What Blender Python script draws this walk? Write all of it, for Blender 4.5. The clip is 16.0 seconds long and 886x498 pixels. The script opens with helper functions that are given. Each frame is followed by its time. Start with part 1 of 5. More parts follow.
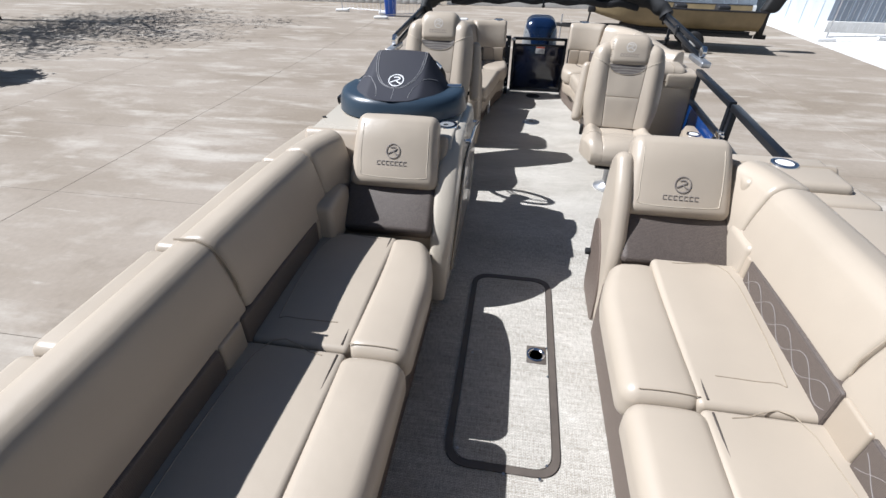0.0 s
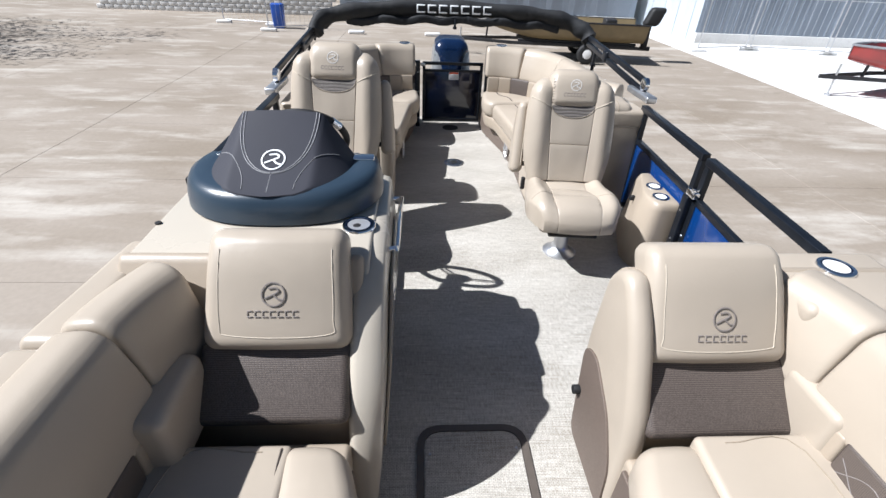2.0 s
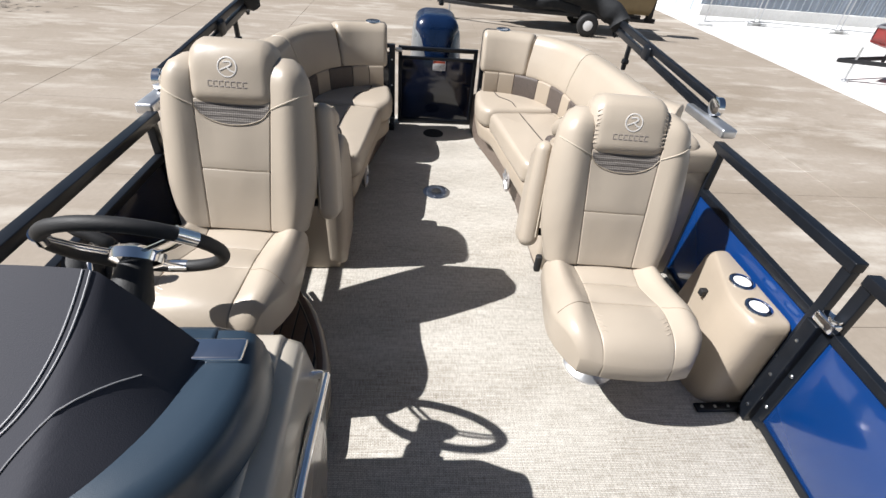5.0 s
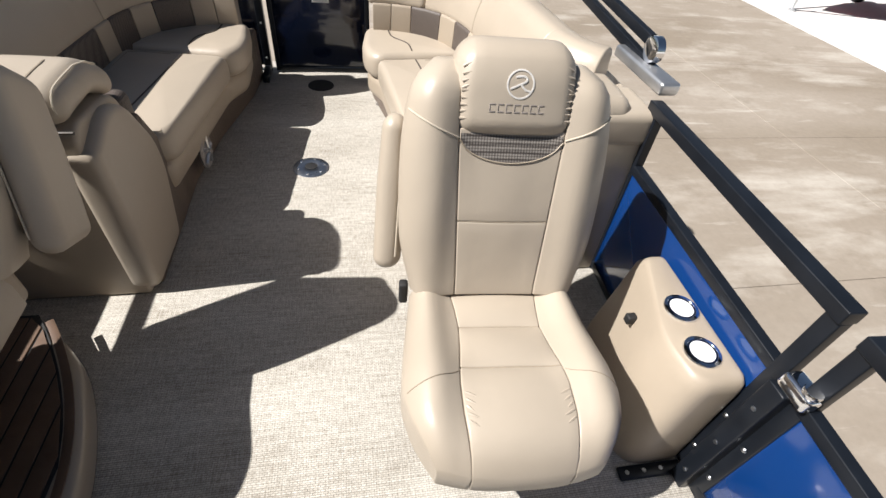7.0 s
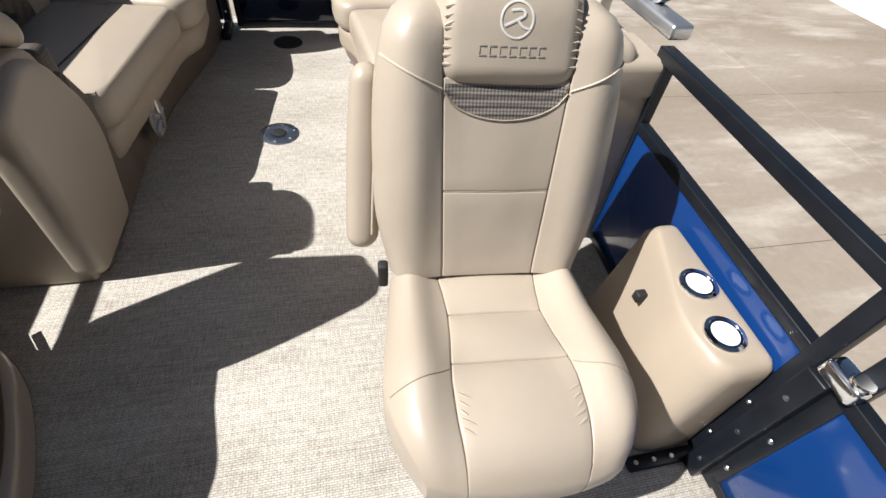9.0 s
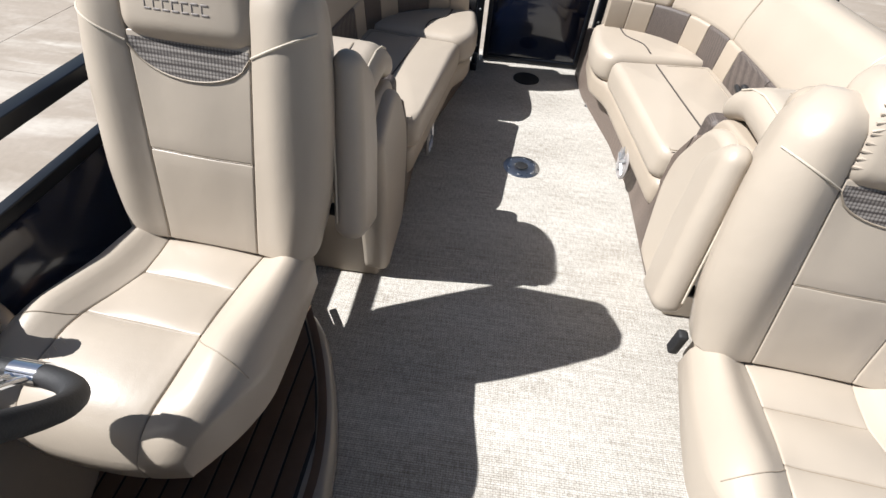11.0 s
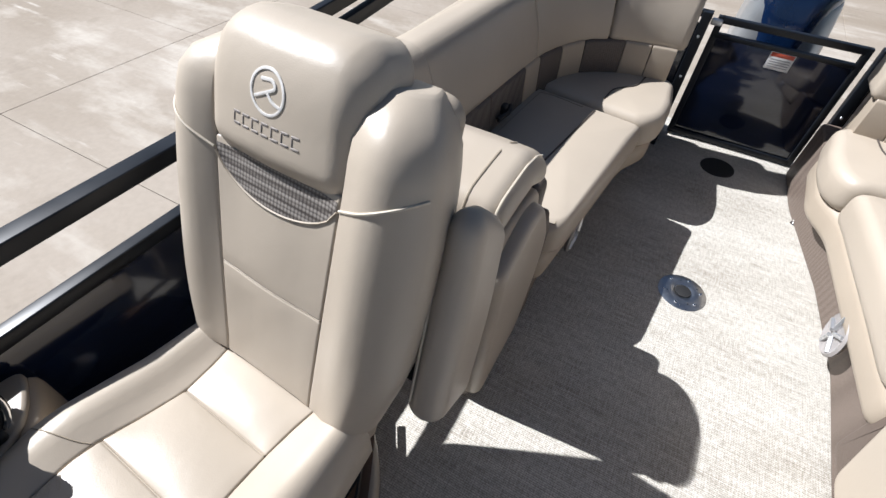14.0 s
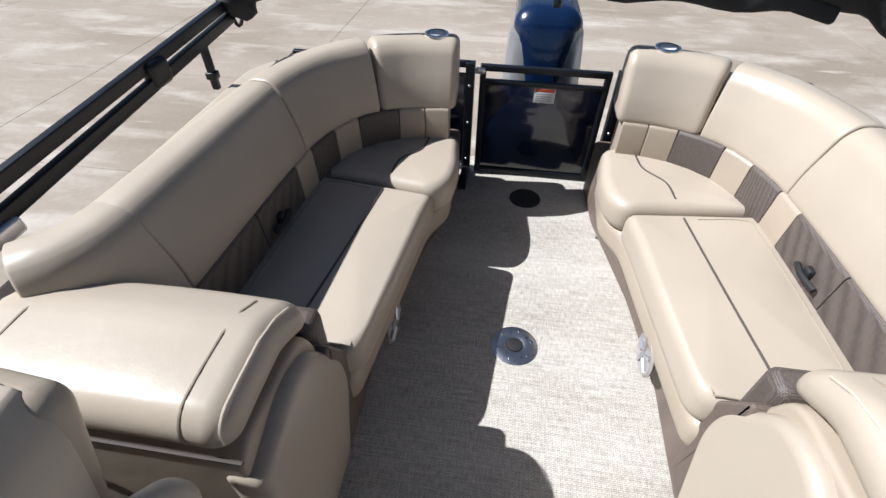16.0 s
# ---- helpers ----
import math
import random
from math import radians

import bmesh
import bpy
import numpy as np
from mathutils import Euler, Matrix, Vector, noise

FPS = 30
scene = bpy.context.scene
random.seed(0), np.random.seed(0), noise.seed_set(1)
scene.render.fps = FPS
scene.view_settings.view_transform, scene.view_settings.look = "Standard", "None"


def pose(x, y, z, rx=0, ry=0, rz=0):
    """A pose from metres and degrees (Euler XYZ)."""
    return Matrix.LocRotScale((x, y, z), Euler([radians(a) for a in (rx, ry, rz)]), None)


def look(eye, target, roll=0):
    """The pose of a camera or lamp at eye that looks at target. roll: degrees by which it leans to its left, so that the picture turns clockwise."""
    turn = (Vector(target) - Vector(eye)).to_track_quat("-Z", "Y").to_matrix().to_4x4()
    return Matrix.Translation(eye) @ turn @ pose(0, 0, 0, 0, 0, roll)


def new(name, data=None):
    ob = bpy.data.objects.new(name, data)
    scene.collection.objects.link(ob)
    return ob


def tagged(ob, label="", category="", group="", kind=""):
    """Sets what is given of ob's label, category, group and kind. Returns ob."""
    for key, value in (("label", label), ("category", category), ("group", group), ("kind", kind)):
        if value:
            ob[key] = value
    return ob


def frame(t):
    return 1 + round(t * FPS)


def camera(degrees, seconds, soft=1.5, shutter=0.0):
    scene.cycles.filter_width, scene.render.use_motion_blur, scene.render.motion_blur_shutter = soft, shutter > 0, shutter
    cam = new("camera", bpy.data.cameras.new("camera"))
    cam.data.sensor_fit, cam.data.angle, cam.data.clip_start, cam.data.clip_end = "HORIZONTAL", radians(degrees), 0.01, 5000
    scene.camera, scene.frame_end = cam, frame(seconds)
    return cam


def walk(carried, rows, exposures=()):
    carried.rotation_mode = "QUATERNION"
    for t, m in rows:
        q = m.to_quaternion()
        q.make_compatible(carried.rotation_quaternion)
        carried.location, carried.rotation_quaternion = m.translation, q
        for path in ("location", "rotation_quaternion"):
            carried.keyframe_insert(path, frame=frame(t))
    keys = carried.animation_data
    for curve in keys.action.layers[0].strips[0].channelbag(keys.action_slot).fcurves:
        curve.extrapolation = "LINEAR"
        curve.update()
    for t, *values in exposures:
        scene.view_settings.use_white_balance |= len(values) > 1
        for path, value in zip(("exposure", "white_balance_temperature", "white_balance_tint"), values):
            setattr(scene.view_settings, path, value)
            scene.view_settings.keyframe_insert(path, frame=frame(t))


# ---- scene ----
cam = camera(87.9, 16.0)
PATH = [
    (0, (-0.185, -0.832, 1.604), (-0.434, 0.802, 0.479), 0.6),
    (0.5, (-0.201, -0.607, 1.602), (-0.338, 1.046, 0.484), 0.2),
    (1, (-0.221, -0.369, 1.598), (-0.284, 1.284, 0.473), 0.2),
    (1.5, (-0.332, -0.099, 1.602), (-0.304, 1.569, 0.5), 1.5),
    (2, (-0.329, 0.134, 1.597), (-0.215, 1.806, 0.506), 2.4),
    (2.5, (-0.21, 0.415, 1.574), (-0.084, 2.081, 0.475), 2.7),
    (3, (-0.178, 0.594, 1.558), (-0.067, 2.245, 0.436), 3.3),
    (3.5, (-0.247, 0.817, 1.555), (-0.108, 2.448, 0.407), 4.5),
    (4, (-0.246, 0.982, 1.559), (-0.083, 2.594, 0.387), 4.9),
    (6.5, (0.036, 1.826, 1.45), (0.309, 3.312, 0.14), 6.4),
    (7, (0.233, 1.926, 1.386), (0.583, 3.337, 0.013), 6.9),
    (7.5, (0.347, 2.013, 1.297), (0.737, 3.37, -0.12), 7.4),
    (8, (0.395, 2.069, 1.24), (0.833, 3.358, -0.224), 8.5),
    (10.5, (-0.128, 2.054, 1.346), (-0.02, 3.423, -0.108), 5.3),
    (11, (-0.229, 2.088, 1.344), (-0.318, 3.468, -0.101), 5.0),
    (11.5, (-0.289, 2.198, 1.356), (-0.621, 3.538, -0.092), 4.1),
    (12, (-0.335, 2.27, 1.345), (-0.896, 3.54, -0.094), 3.9),
    (12.5, (-0.411, 2.326, 1.336), (-1.114, 3.521, -0.107), 4.3),
    (13, (-0.48, 2.376, 1.328), (-1.229, 3.512, -0.137), 5.0),
    (13.5, (-0.456, 2.444, 1.349), (-1.148, 3.612, -0.119), 6.1),
    (14, (-0.339, 2.55, 1.378), (-0.941, 3.78, -0.08), 4.1),
    (14.5, (-0.192, 2.657, 1.398), (-0.695, 3.963, -0.031), 2.4),
    (15, (-0.066, 2.732, 1.437), (-0.474, 4.086, 0.022), 1.4),
    (15.5, (-0.053, 2.783, 1.446), (-0.343, 4.21, 0.076), 1.6),
    (16, (-0.134, 2.921, 1.505), (-0.337, 4.362, 0.132), 0.7),
]
walk(cam, [(t, look(eye, target, roll)) for t, eye, target, roll in PATH], [(0, 0.65, 6110, 10), (2.5, 0.78, 6130, 10), (4, 0.75, 6320, 10), (7, 0.75, 6780, 10), (8, 0.72, 6800, 10), (11, 0.87, 6400, 10), (12.5, 1.08, 6230, 10), (13.5, 0.93, 6200, 10), (14.5, 0.84, 6180, 10), (16, 0.73, 6180, 10)])

# ---------------- light ----------------
SUN = Vector((-0.905, -0.065, 1.0)).normalized()
world = bpy.data.worlds.new("world")
scene.world = world
world.use_nodes = True
wn = world.node_tree
sky = wn.nodes.new("ShaderNodeTexSky")
sky.sky_type, sky.sun_disc = "NISHITA", False
sky.sun_elevation = math.asin(SUN.z)
sky.sun_rotation = math.atan2(SUN.x, SUN.y)
wn.nodes["Background"].inputs["Strength"].default_value = 0.033
wn.links.new(sky.outputs[0], wn.nodes["Background"].inputs["Color"])
sun_data = bpy.data.lights.new("sun", "SUN")
sun_data.energy, sun_data.angle, sun_data.color = 5.0, radians(0.53), (1.0, 0.99, 0.985)
sun = new("sun", sun_data)
sun.matrix_world = look(SUN * 30, (0, 0, 0))


# ---------------- materials ----------------
def material(name, color, rough=0.5, metal=0.0, spec=0.5, vary=0.12, scale=3.0, grain=0.0, grain_scale=300.0, bump=0.0, bump_scale=40.0, coat=0.0,
             second=None, second_scale=1.0, island=False):
    """A plain painted, moulded or upholstered surface: two scales of tone and two of relief."""
    m = bpy.data.materials.new(name)
    m.use_nodes = True
    n, l = m.node_tree.nodes, m.node_tree.links
    b = n["Principled BSDF"]
    b.inputs["Roughness"].default_value, b.inputs["Metallic"].default_value = rough, metal
    b.inputs["Specular IOR Level"].default_value, b.inputs["Coat Weight"].default_value = spec, coat
    b.inputs["Coat Roughness"].default_value = 0.06
    geo = n.new("ShaderNodeTexCoord")
    noise1 = n.new("ShaderNodeTexNoise")
    noise1.inputs["Scale"].default_value, noise1.inputs["Detail"].default_value = scale, 6
    l.new(geo.outputs["Object"], noise1.inputs["Vector"])
    ramp = n.new("ShaderNodeMapRange")
    ramp.inputs["From Min"].default_value, ramp.inputs["From Max"].default_value = 0.3, 0.7
    ramp.inputs["To Min"].default_value, ramp.inputs["To Max"].default_value = 1 - vary, 1 + vary
    l.new(noise1.outputs["Fac"], ramp.inputs["Value"])
    mix = n.new("ShaderNodeVectorMath")
    mix.operation = "SCALE"
    mix.inputs[0].default_value = color
    l.new(ramp.outputs[0], mix.inputs["Scale"])
    out = mix.outputs[0]
    if second:
        noise2 = n.new("ShaderNodeTexNoise")
        noise2.inputs["Scale"].default_value, noise2.inputs["Detail"].default_value = second_scale, 8
        l.new(geo.outputs["Object"], noise2.inputs["Vector"])
        r2 = n.new("ShaderNodeMapRange")
        r2.inputs["From Min"].default_value, r2.inputs["From Max"].default_value = 0.42, 0.68
        l.new(noise2.outputs["Fac"], r2.inputs["Value"])
        mx = n.new("ShaderNodeMix")
        mx.data_type = "RGBA"
        l.new(r2.outputs[0], mx.inputs["Factor"])
        l.new(out, mx.inputs["A"])
        mx.inputs["B"].default_value = (*second, 1)
        out = mx.outputs["Result"]
    l.new(out, b.inputs["Base Color"])
    rr = n.new("ShaderNodeMapRange")
    rr.inputs["To Min"].default_value, rr.inputs["To Max"].default_value = max(rough - 0.07, 0.02), min(rough + 0.07, 1)
    l.new(noise1.outputs["Fac"], rr.inputs["Value"])
    l.new(rr.outputs[0], b.inputs["Roughness"])
    link = None
    if bump:
        nb = n.new("ShaderNodeTexNoise")
        nb.inputs["Scale"].default_value, nb.inputs["Detail"].default_value = bump_scale, 4
        l.new(geo.outputs["Object"], nb.inputs["Vector"])
        bp = n.new("ShaderNodeBump")
        bp.inputs["Strength"].default_value, bp.inputs["Distance"].default_value = bump, 0.01
        l.new(nb.outputs["Fac"], bp.inputs["Height"])
        link = bp
    if grain:
        vg = n.new("ShaderNodeTexVoronoi")
        vg.inputs["Scale"].default_value = grain_scale
        l.new(geo.outputs["Object"], vg.inputs["Vector"])
        bg = n.new("ShaderNodeBump")
        bg.inputs["Strength"].default_value, bg.inputs["Distance"].default_value = grain, 0.001
        l.new(vg.outputs["Distance"], bg.inputs["Height"])
        if link:
            l.new(link.outputs[0], bg.inputs["Normal"])
        link = bg
    if link:
        l.new(link.outputs[0], b.inputs["Normal"])
    return m


def mesh_vinyl(name, dark, light, scale, uneven=0.25):
    """Basket-weave vinyl: light threads over a dark ground."""
    m = material(name, dark, rough=0.55, vary=0.08)
    n, l = m.node_tree.nodes, m.node_tree.links
    b = n["Principled BSDF"]
    co = n.new("ShaderNodeTexCoord")
    vo = n.new("ShaderNodeTexVoronoi")
    vo.inputs["Scale"].default_value, vo.inputs["Randomness"].default_value = scale, uneven
    l.new(co.outputs["Object"], vo.inputs["Vector"])
    r = n.new("ShaderNodeMapRange")
    r.inputs["From Min"].default_value, r.inputs["From Max"].default_value = 0.25, 0.65
    l.new(vo.outputs["Distance"], r.inputs["Value"])
    mx = n.new("ShaderNodeMix")
    mx.data_type = "RGBA"
    mx.inputs["A"].default_value, mx.inputs["B"].default_value = (*light, 1), (*dark, 1)
    l.new(r.outputs[0], mx.inputs["Factor"])
    l.new(mx.outputs["Result"], b.inputs["Base Color"])
    bp = n.new("ShaderNodeBump")
    bp.invert = True
    bp.inputs["Strength"].default_value, bp.inputs["Distance"].default_value = 0.5, 0.002
    l.new(vo.outputs["Distance"], bp.inputs["Height"])
    l.new(bp.outputs[0], b.inputs["Normal"])
    return m


def woven_floor():
    """Flat-woven vinyl flooring: cross threads of beige, cream and grey with a ribbed relief."""
    m = material("woven_vinyl", (0.5, 0.45, 0.38), rough=0.75)
    n, l = m.node_tree.nodes, m.node_tree.links
    b = n["Principled BSDF"]
    co = n.new("ShaderNodeTexCoord")

    def threads(sx, sy, detail):
        mp = n.new("ShaderNodeMapping")
        mp.inputs["Scale"].default_value = (sx, sy, 1)
        l.new(co.outputs["Object"], mp.inputs["Vector"])
        t = n.new("ShaderNodeTexNoise")
        t.inputs["Scale"].default_value, t.inputs["Detail"].default_value = 1.0, detail
        l.new(mp.outputs[0], t.inputs["Vector"])
        return t.outputs["Fac"]

    a = threads(9, 170, 2)
    c = threads(170, 30, 2)
    d = threads(1.2, 3.5, 5)
    br = n.new("ShaderNodeTexBrick")
    br.inputs["Scale"].default_value = 1.0
    br.inputs["Brick Width"].default_value, br.inputs["Row Height"].default_value = 0.014, 0.006
    br.inputs["Mortar Size"].default_value, br.inputs["Mortar Smooth"].default_value = 0.0012, 0.6
    br.inputs["Color1"].default_value, br.inputs["Color2"].default_value = (1, 1, 1, 1), (0.8, 0.8, 0.8, 1)
    br.inputs["Mortar"].default_value = (0.25, 0.25, 0.25, 1)
    l.new(co.outputs["Object"], br.inputs["Vector"])
    ramp = n.new("ShaderNodeValToRGB")
    ramp.color_ramp.elements[0].position, ramp.color_ramp.elements[0].color = 0.33, (0.30, 0.262, 0.212, 1)
    ramp.color_ramp.elements[1].position, ramp.color_ramp.elements[1].color = 0.62, (0.70, 0.665, 0.60, 1)
    add = n.new("ShaderNodeMath")
    add.operation = "ADD"
    l.new(a, add.inputs[0])
    l.new(c, add.inputs[1])
    add2 = n.new("ShaderNodeMath")
    add2.operation = "MULTIPLY_ADD"
    add2.inputs[1].default_value = 0.3
    l.new(d, add2.inputs[0])
    half = n.new("ShaderNodeMath")
    half.operation = "MULTIPLY"
    half.inputs[1].default_value = 0.36
    l.new(add.outputs[0], half.inputs[0])
    l.new(half.outputs[0], add2.inputs[2])
    l.new(add2.outputs[0], ramp.inputs["Fac"])
    mu = n.new("ShaderNodeMix")
    mu.data_type, mu.blend_type = "RGBA", "MULTIPLY"
    mu.inputs["Factor"].default_value = 0.55
    l.new(ramp.outputs[0], mu.inputs["A"])
    l.new(br.outputs["Color"], mu.inputs["B"])
    l.new(mu.outputs["Result"], b.inputs["Base Color"])
    bp = n.new("ShaderNodeBump")
    bp.inputs["Strength"].default_value, bp.inputs["Distance"].default_value = 0.6, 0.002
    l.new(br.outputs["Color"], bp.inputs["Height"])
    l.new(bp.outputs[0], b.inputs["Normal"])
    return m


def concrete(name, base, pale, stain):
    """Poured concrete: broad warm and pale patches, dark stains, fine grit; each slab its own tone."""
    m = bpy.data.materials.new(name)
    m.use_nodes = True
    n, l = m.node_tree.nodes, m.node_tree.links
    b = n["Principled BSDF"]
    b.inputs["Roughness"].default_value = 0.85
    b.inputs["Specular IOR Level"].default_value = 0.3
    co = n.new("ShaderNodeNewGeometry")

    def tone(scale, lo, hi, detail=8, stretch=(1, 1, 1)):
        mp = n.new("ShaderNodeMapping")
        mp.inputs["Scale"].default_value = stretch
        l.new(co.outputs["Position"], mp.inputs["Vector"])
        t = n.new("ShaderNodeTexNoise")
        t.inputs["Scale"].default_value, t.inputs["Detail"].default_value = scale, detail
        t.inputs["Roughness"].default_value = 0.6
        l.new(mp.outputs[0], t.inputs["Vector"])
        r = n.new("ShaderNodeMapRange")
        r.inputs["From Min"].default_value, r.inputs["From Max"].default_value = lo, hi
        l.new(t.outputs["Fac"], r.inputs["Value"])
        return r.outputs[0]

    def blend(fac, a, c):
        mx = n.new("ShaderNodeMix")
        mx.data_type = "RGBA"
        l.new(fac, mx.inputs["Factor"])
        if isinstance(a, tuple):
            mx.inputs["A"].default_value = (*a, 1)
        else:
            l.new(a, mx.inputs["A"])
        mx.inputs["B"].default_value = (*c, 1)
        return mx.outputs["Result"]

    c1 = blend(tone(0.3, 0.40, 0.64, stretch=(0.6, 1.6, 1)), base, stain)
    c1 = blend(tone(1.1, 0.52, 0.74, stretch=(0.8, 1.5, 1)), c1, tuple(0.5 * (p + q) for p, q in zip(base, pale)))
    c2 = blend(tone(0.6, 0.56, 0.76, stretch=(0.45, 1.9, 1)), c1, pale)
    c2 = blend(tone(2.6, 0.62, 0.80, stretch=(0.35, 2.2, 1)), c2, pale)
    c2 = blend(tone(1.7, 0.60, 0.86), c2, tuple(0.85 * q for q in stain))
    grit = tone(14, 0.25, 0.75, 5)
    info = n.new("ShaderNodeObjectInfo")
    sc = n.new("ShaderNodeMath")
    sc.operation = "MULTIPLY_ADD"
    sc.inputs[1].default_value, sc.inputs[2].default_value = 0.02, 0.92
    l.new(info.outputs["Random"], sc.inputs[0])
    gr = n.new("ShaderNodeMath")
    gr.operation = "MULTIPLY_ADD"
    gr.inputs[1].default_value = 0.14
    l.new(grit, gr.inputs[0])
    l.new(sc.outputs[0], gr.inputs[2])
    vm = n.new("ShaderNodeVectorMath")
    vm.operation = "SCALE"
    l.new(c2, vm.inputs[0])
    l.new(gr.outputs[0], vm.inputs["Scale"])
    l.new(vm.outputs[0], b.inputs["Base Color"])
    bp = n.new("ShaderNodeBump")
    bp.inputs["Strength"].default_value, bp.inputs["Distance"].default_value = 0.25, 0.004
    l.new(grit, bp.inputs["Height"])
    l.new(bp.outputs[0], b.inputs["Normal"])
    return m


VINYL = material("beige_vinyl", (0.40, 0.342, 0.275), rough=0.38, vary=0.05, scale=2.2, grain=0.10, grain_scale=420, bump=0.22, bump_scale=9)
VINYL_DEEP = material("tan_vinyl", (0.35, 0.292, 0.228), rough=0.42, vary=0.06, scale=2.5, grain=0.10, grain_scale=420, bump=0.25, bump_scale=9)
STITCH = material("stitch_thread", (0.52, 0.46, 0.37), rough=0.7, vary=0.1, scale=200)
PIPING = material("dark_piping", (0.055, 0.043, 0.036), rough=0.6, vary=0.1, scale=60)
SEAM = material("vinyl_seam", (0.30, 0.25, 0.19), rough=0.6, vary=0.1, scale=60)
MESH = mesh_vinyl("taupe_mesh_vinyl", (0.052, 0.041, 0.036), (0.135, 0.108, 0.092), 230)
MESH_OPEN = mesh_vinyl("open_weave_vinyl", (0.045, 0.036, 0.032), (0.27, 0.245, 0.22), 140, 0.04)
MESH_FINE = mesh_vinyl("brown_mesh_vinyl", (0.10, 0.075, 0.06), (0.18, 0.14, 0.115), 260)
FLOOR = woven_floor()
HATCH_TRIM = material("taupe_plastic_trim", (0.10, 0.083, 0.07), rough=0.45, vary=0.1, scale=20, bump=0.05)
GEL = material("cream_gelcoat", (0.49, 0.44, 0.365), rough=0.28, vary=0.03, scale=2, coat=0.3)
GEL_TAN = material("tan_gelcoat", (0.29, 0.245, 0.195), rough=0.25, vary=0.05, scale=3, coat=0.4)
POD = material("slate_blue_pod", (0.026, 0.044, 0.066), rough=0.33, vary=0.06, scale=4, grain=0.12, grain_scale=700, coat=0.15)
COWL = material("charcoal_cowl", (0.036, 0.037, 0.047), rough=0.68, spec=0.25, vary=0.07, scale=5, grain=0.14, grain_scale=480)
BLACK = material("black_anodised", (0.008, 0.010, 0.014), rough=0.33, spec=0.3, vary=0.2, scale=12)
RUBBER = material("black_rubber", (0.012, 0.012, 0.013), rough=0.65, vary=0.15, scale=30, grain=0.3, grain_scale=300)
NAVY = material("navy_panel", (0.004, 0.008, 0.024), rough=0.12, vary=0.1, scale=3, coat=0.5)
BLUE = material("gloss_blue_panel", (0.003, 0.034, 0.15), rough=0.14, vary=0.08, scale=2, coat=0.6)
CHROME = material("chrome", (0.82, 0.83, 0.85), rough=0.10, metal=1.0, vary=0.05, scale=20)
STEEL = material("brushed_steel", (0.55, 0.57, 0.60), rough=0.30, metal=1.0, vary=0.08, scale=60)
CUP_STEEL = material("polished_cup_steel", (0.80, 0.81, 0.83), rough=0.33, metal=0.75, vary=0.04, scale=30)
ALU = material("aluminium", (0.62, 0.63, 0.65), rough=0.38, metal=0.9, vary=0.08, scale=10)
WHITE = material("white_plastic", (0.78, 0.78, 0.77), rough=0.4, vary=0.05, scale=8)
CANVAS = material("black_canvas", (0.012, 0.013, 0.015), rough=0.75, vary=0.25, scale=14, bump=0.6, bump_scale=16)
TEAK = material("dark_teak", (0.105, 0.062, 0.040), rough=0.55, vary=0.25, scale=7, bump=0.2, bump_scale=30)
RED = material("red_print", (0.62, 0.10, 0.05), rough=0.5, vary=0.05)
GREY_PRINT = material("grey_print", (0.30, 0.30, 0.31), rough=0.6, vary=0.05)
LOGO_GREY = material("grey_embroidery", (0.21, 0.185, 0.17), rough=0.5, vary=0.15, scale=100)
LOGO_PALE = material("silver_embroidery", (0.62, 0.60, 0.57), rough=0.4, vary=0.1, scale=100)
LOGO_WHITE = material("white_lettering", (0.80, 0.81, 0.82), rough=0.5, vary=0.04, scale=50)
MOTOR_BLUE = material("engine_blue", (0.004, 0.015, 0.05), rough=0.2, vary=0.1, scale=5, coat=0.6)
MOTOR_GREY = material("engine_silver", (0.30, 0.31, 0.32), rough=0.3, metal=0.5, vary=0.08, scale=6)
CONCRETE = concrete("warm_concrete", (0.305, 0.262, 0.217), (0.49, 0.452, 0.40), (0.235, 0.195, 0.152))
WHITE_CONCRETE = concrete("white_concrete", (0.68, 0.675, 0.66), (0.74, 0.735, 0.725), (0.56, 0.555, 0.54))
JOINT = material("joint_filler", (0.25, 0.215, 0.175), rough=0.9, vary=0.2, scale=9)
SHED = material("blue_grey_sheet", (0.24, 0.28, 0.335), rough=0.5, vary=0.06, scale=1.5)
# the shed sheet again, with sunlight put into a paler colour
SHED_SUNLIT = material("sunlit_sheet", (0.48, 0.53, 0.58), rough=0.45, vary=0.05, scale=1.5)
OLIVE = material("olive_hull", (0.20, 0.155, 0.085), rough=0.45, vary=0.15, scale=3)
HULL_RED = material("red_hull", (0.33, 0.035, 0.03), rough=0.25, vary=0.1, scale=3, coat=0.4)
HULL_GREY = material("grey_hull", (0.33, 0.34, 0.36), rough=0.4, metal=0.4, vary=0.1, scale=3)
TRAILER = material("trailer_black", (0.018, 0.018, 0.02), rough=0.5, vary=0.2, scale=6)
BLUE_BOX = material("blue_plastic", (0.02, 0.09, 0.42), rough=0.4, vary=0.1, scale=4)
BARK = material("bark", (0.12, 0.085, 0.06), rough=0.9, vary=0.3, scale=12, bump=0.6)
LEAF = material("leaf_green", (0.055, 0.095, 0.03), rough=0.55, vary=0.35, scale=2)
STICKER = material("white_sticker", (0.78, 0.77, 0.76), rough=0.45, vary=0.04, scale=40)
GRILLE = material("grey_speaker_plastic", (0.28, 0.26, 0.25), rough=0.4, vary=0.1, scale=20)


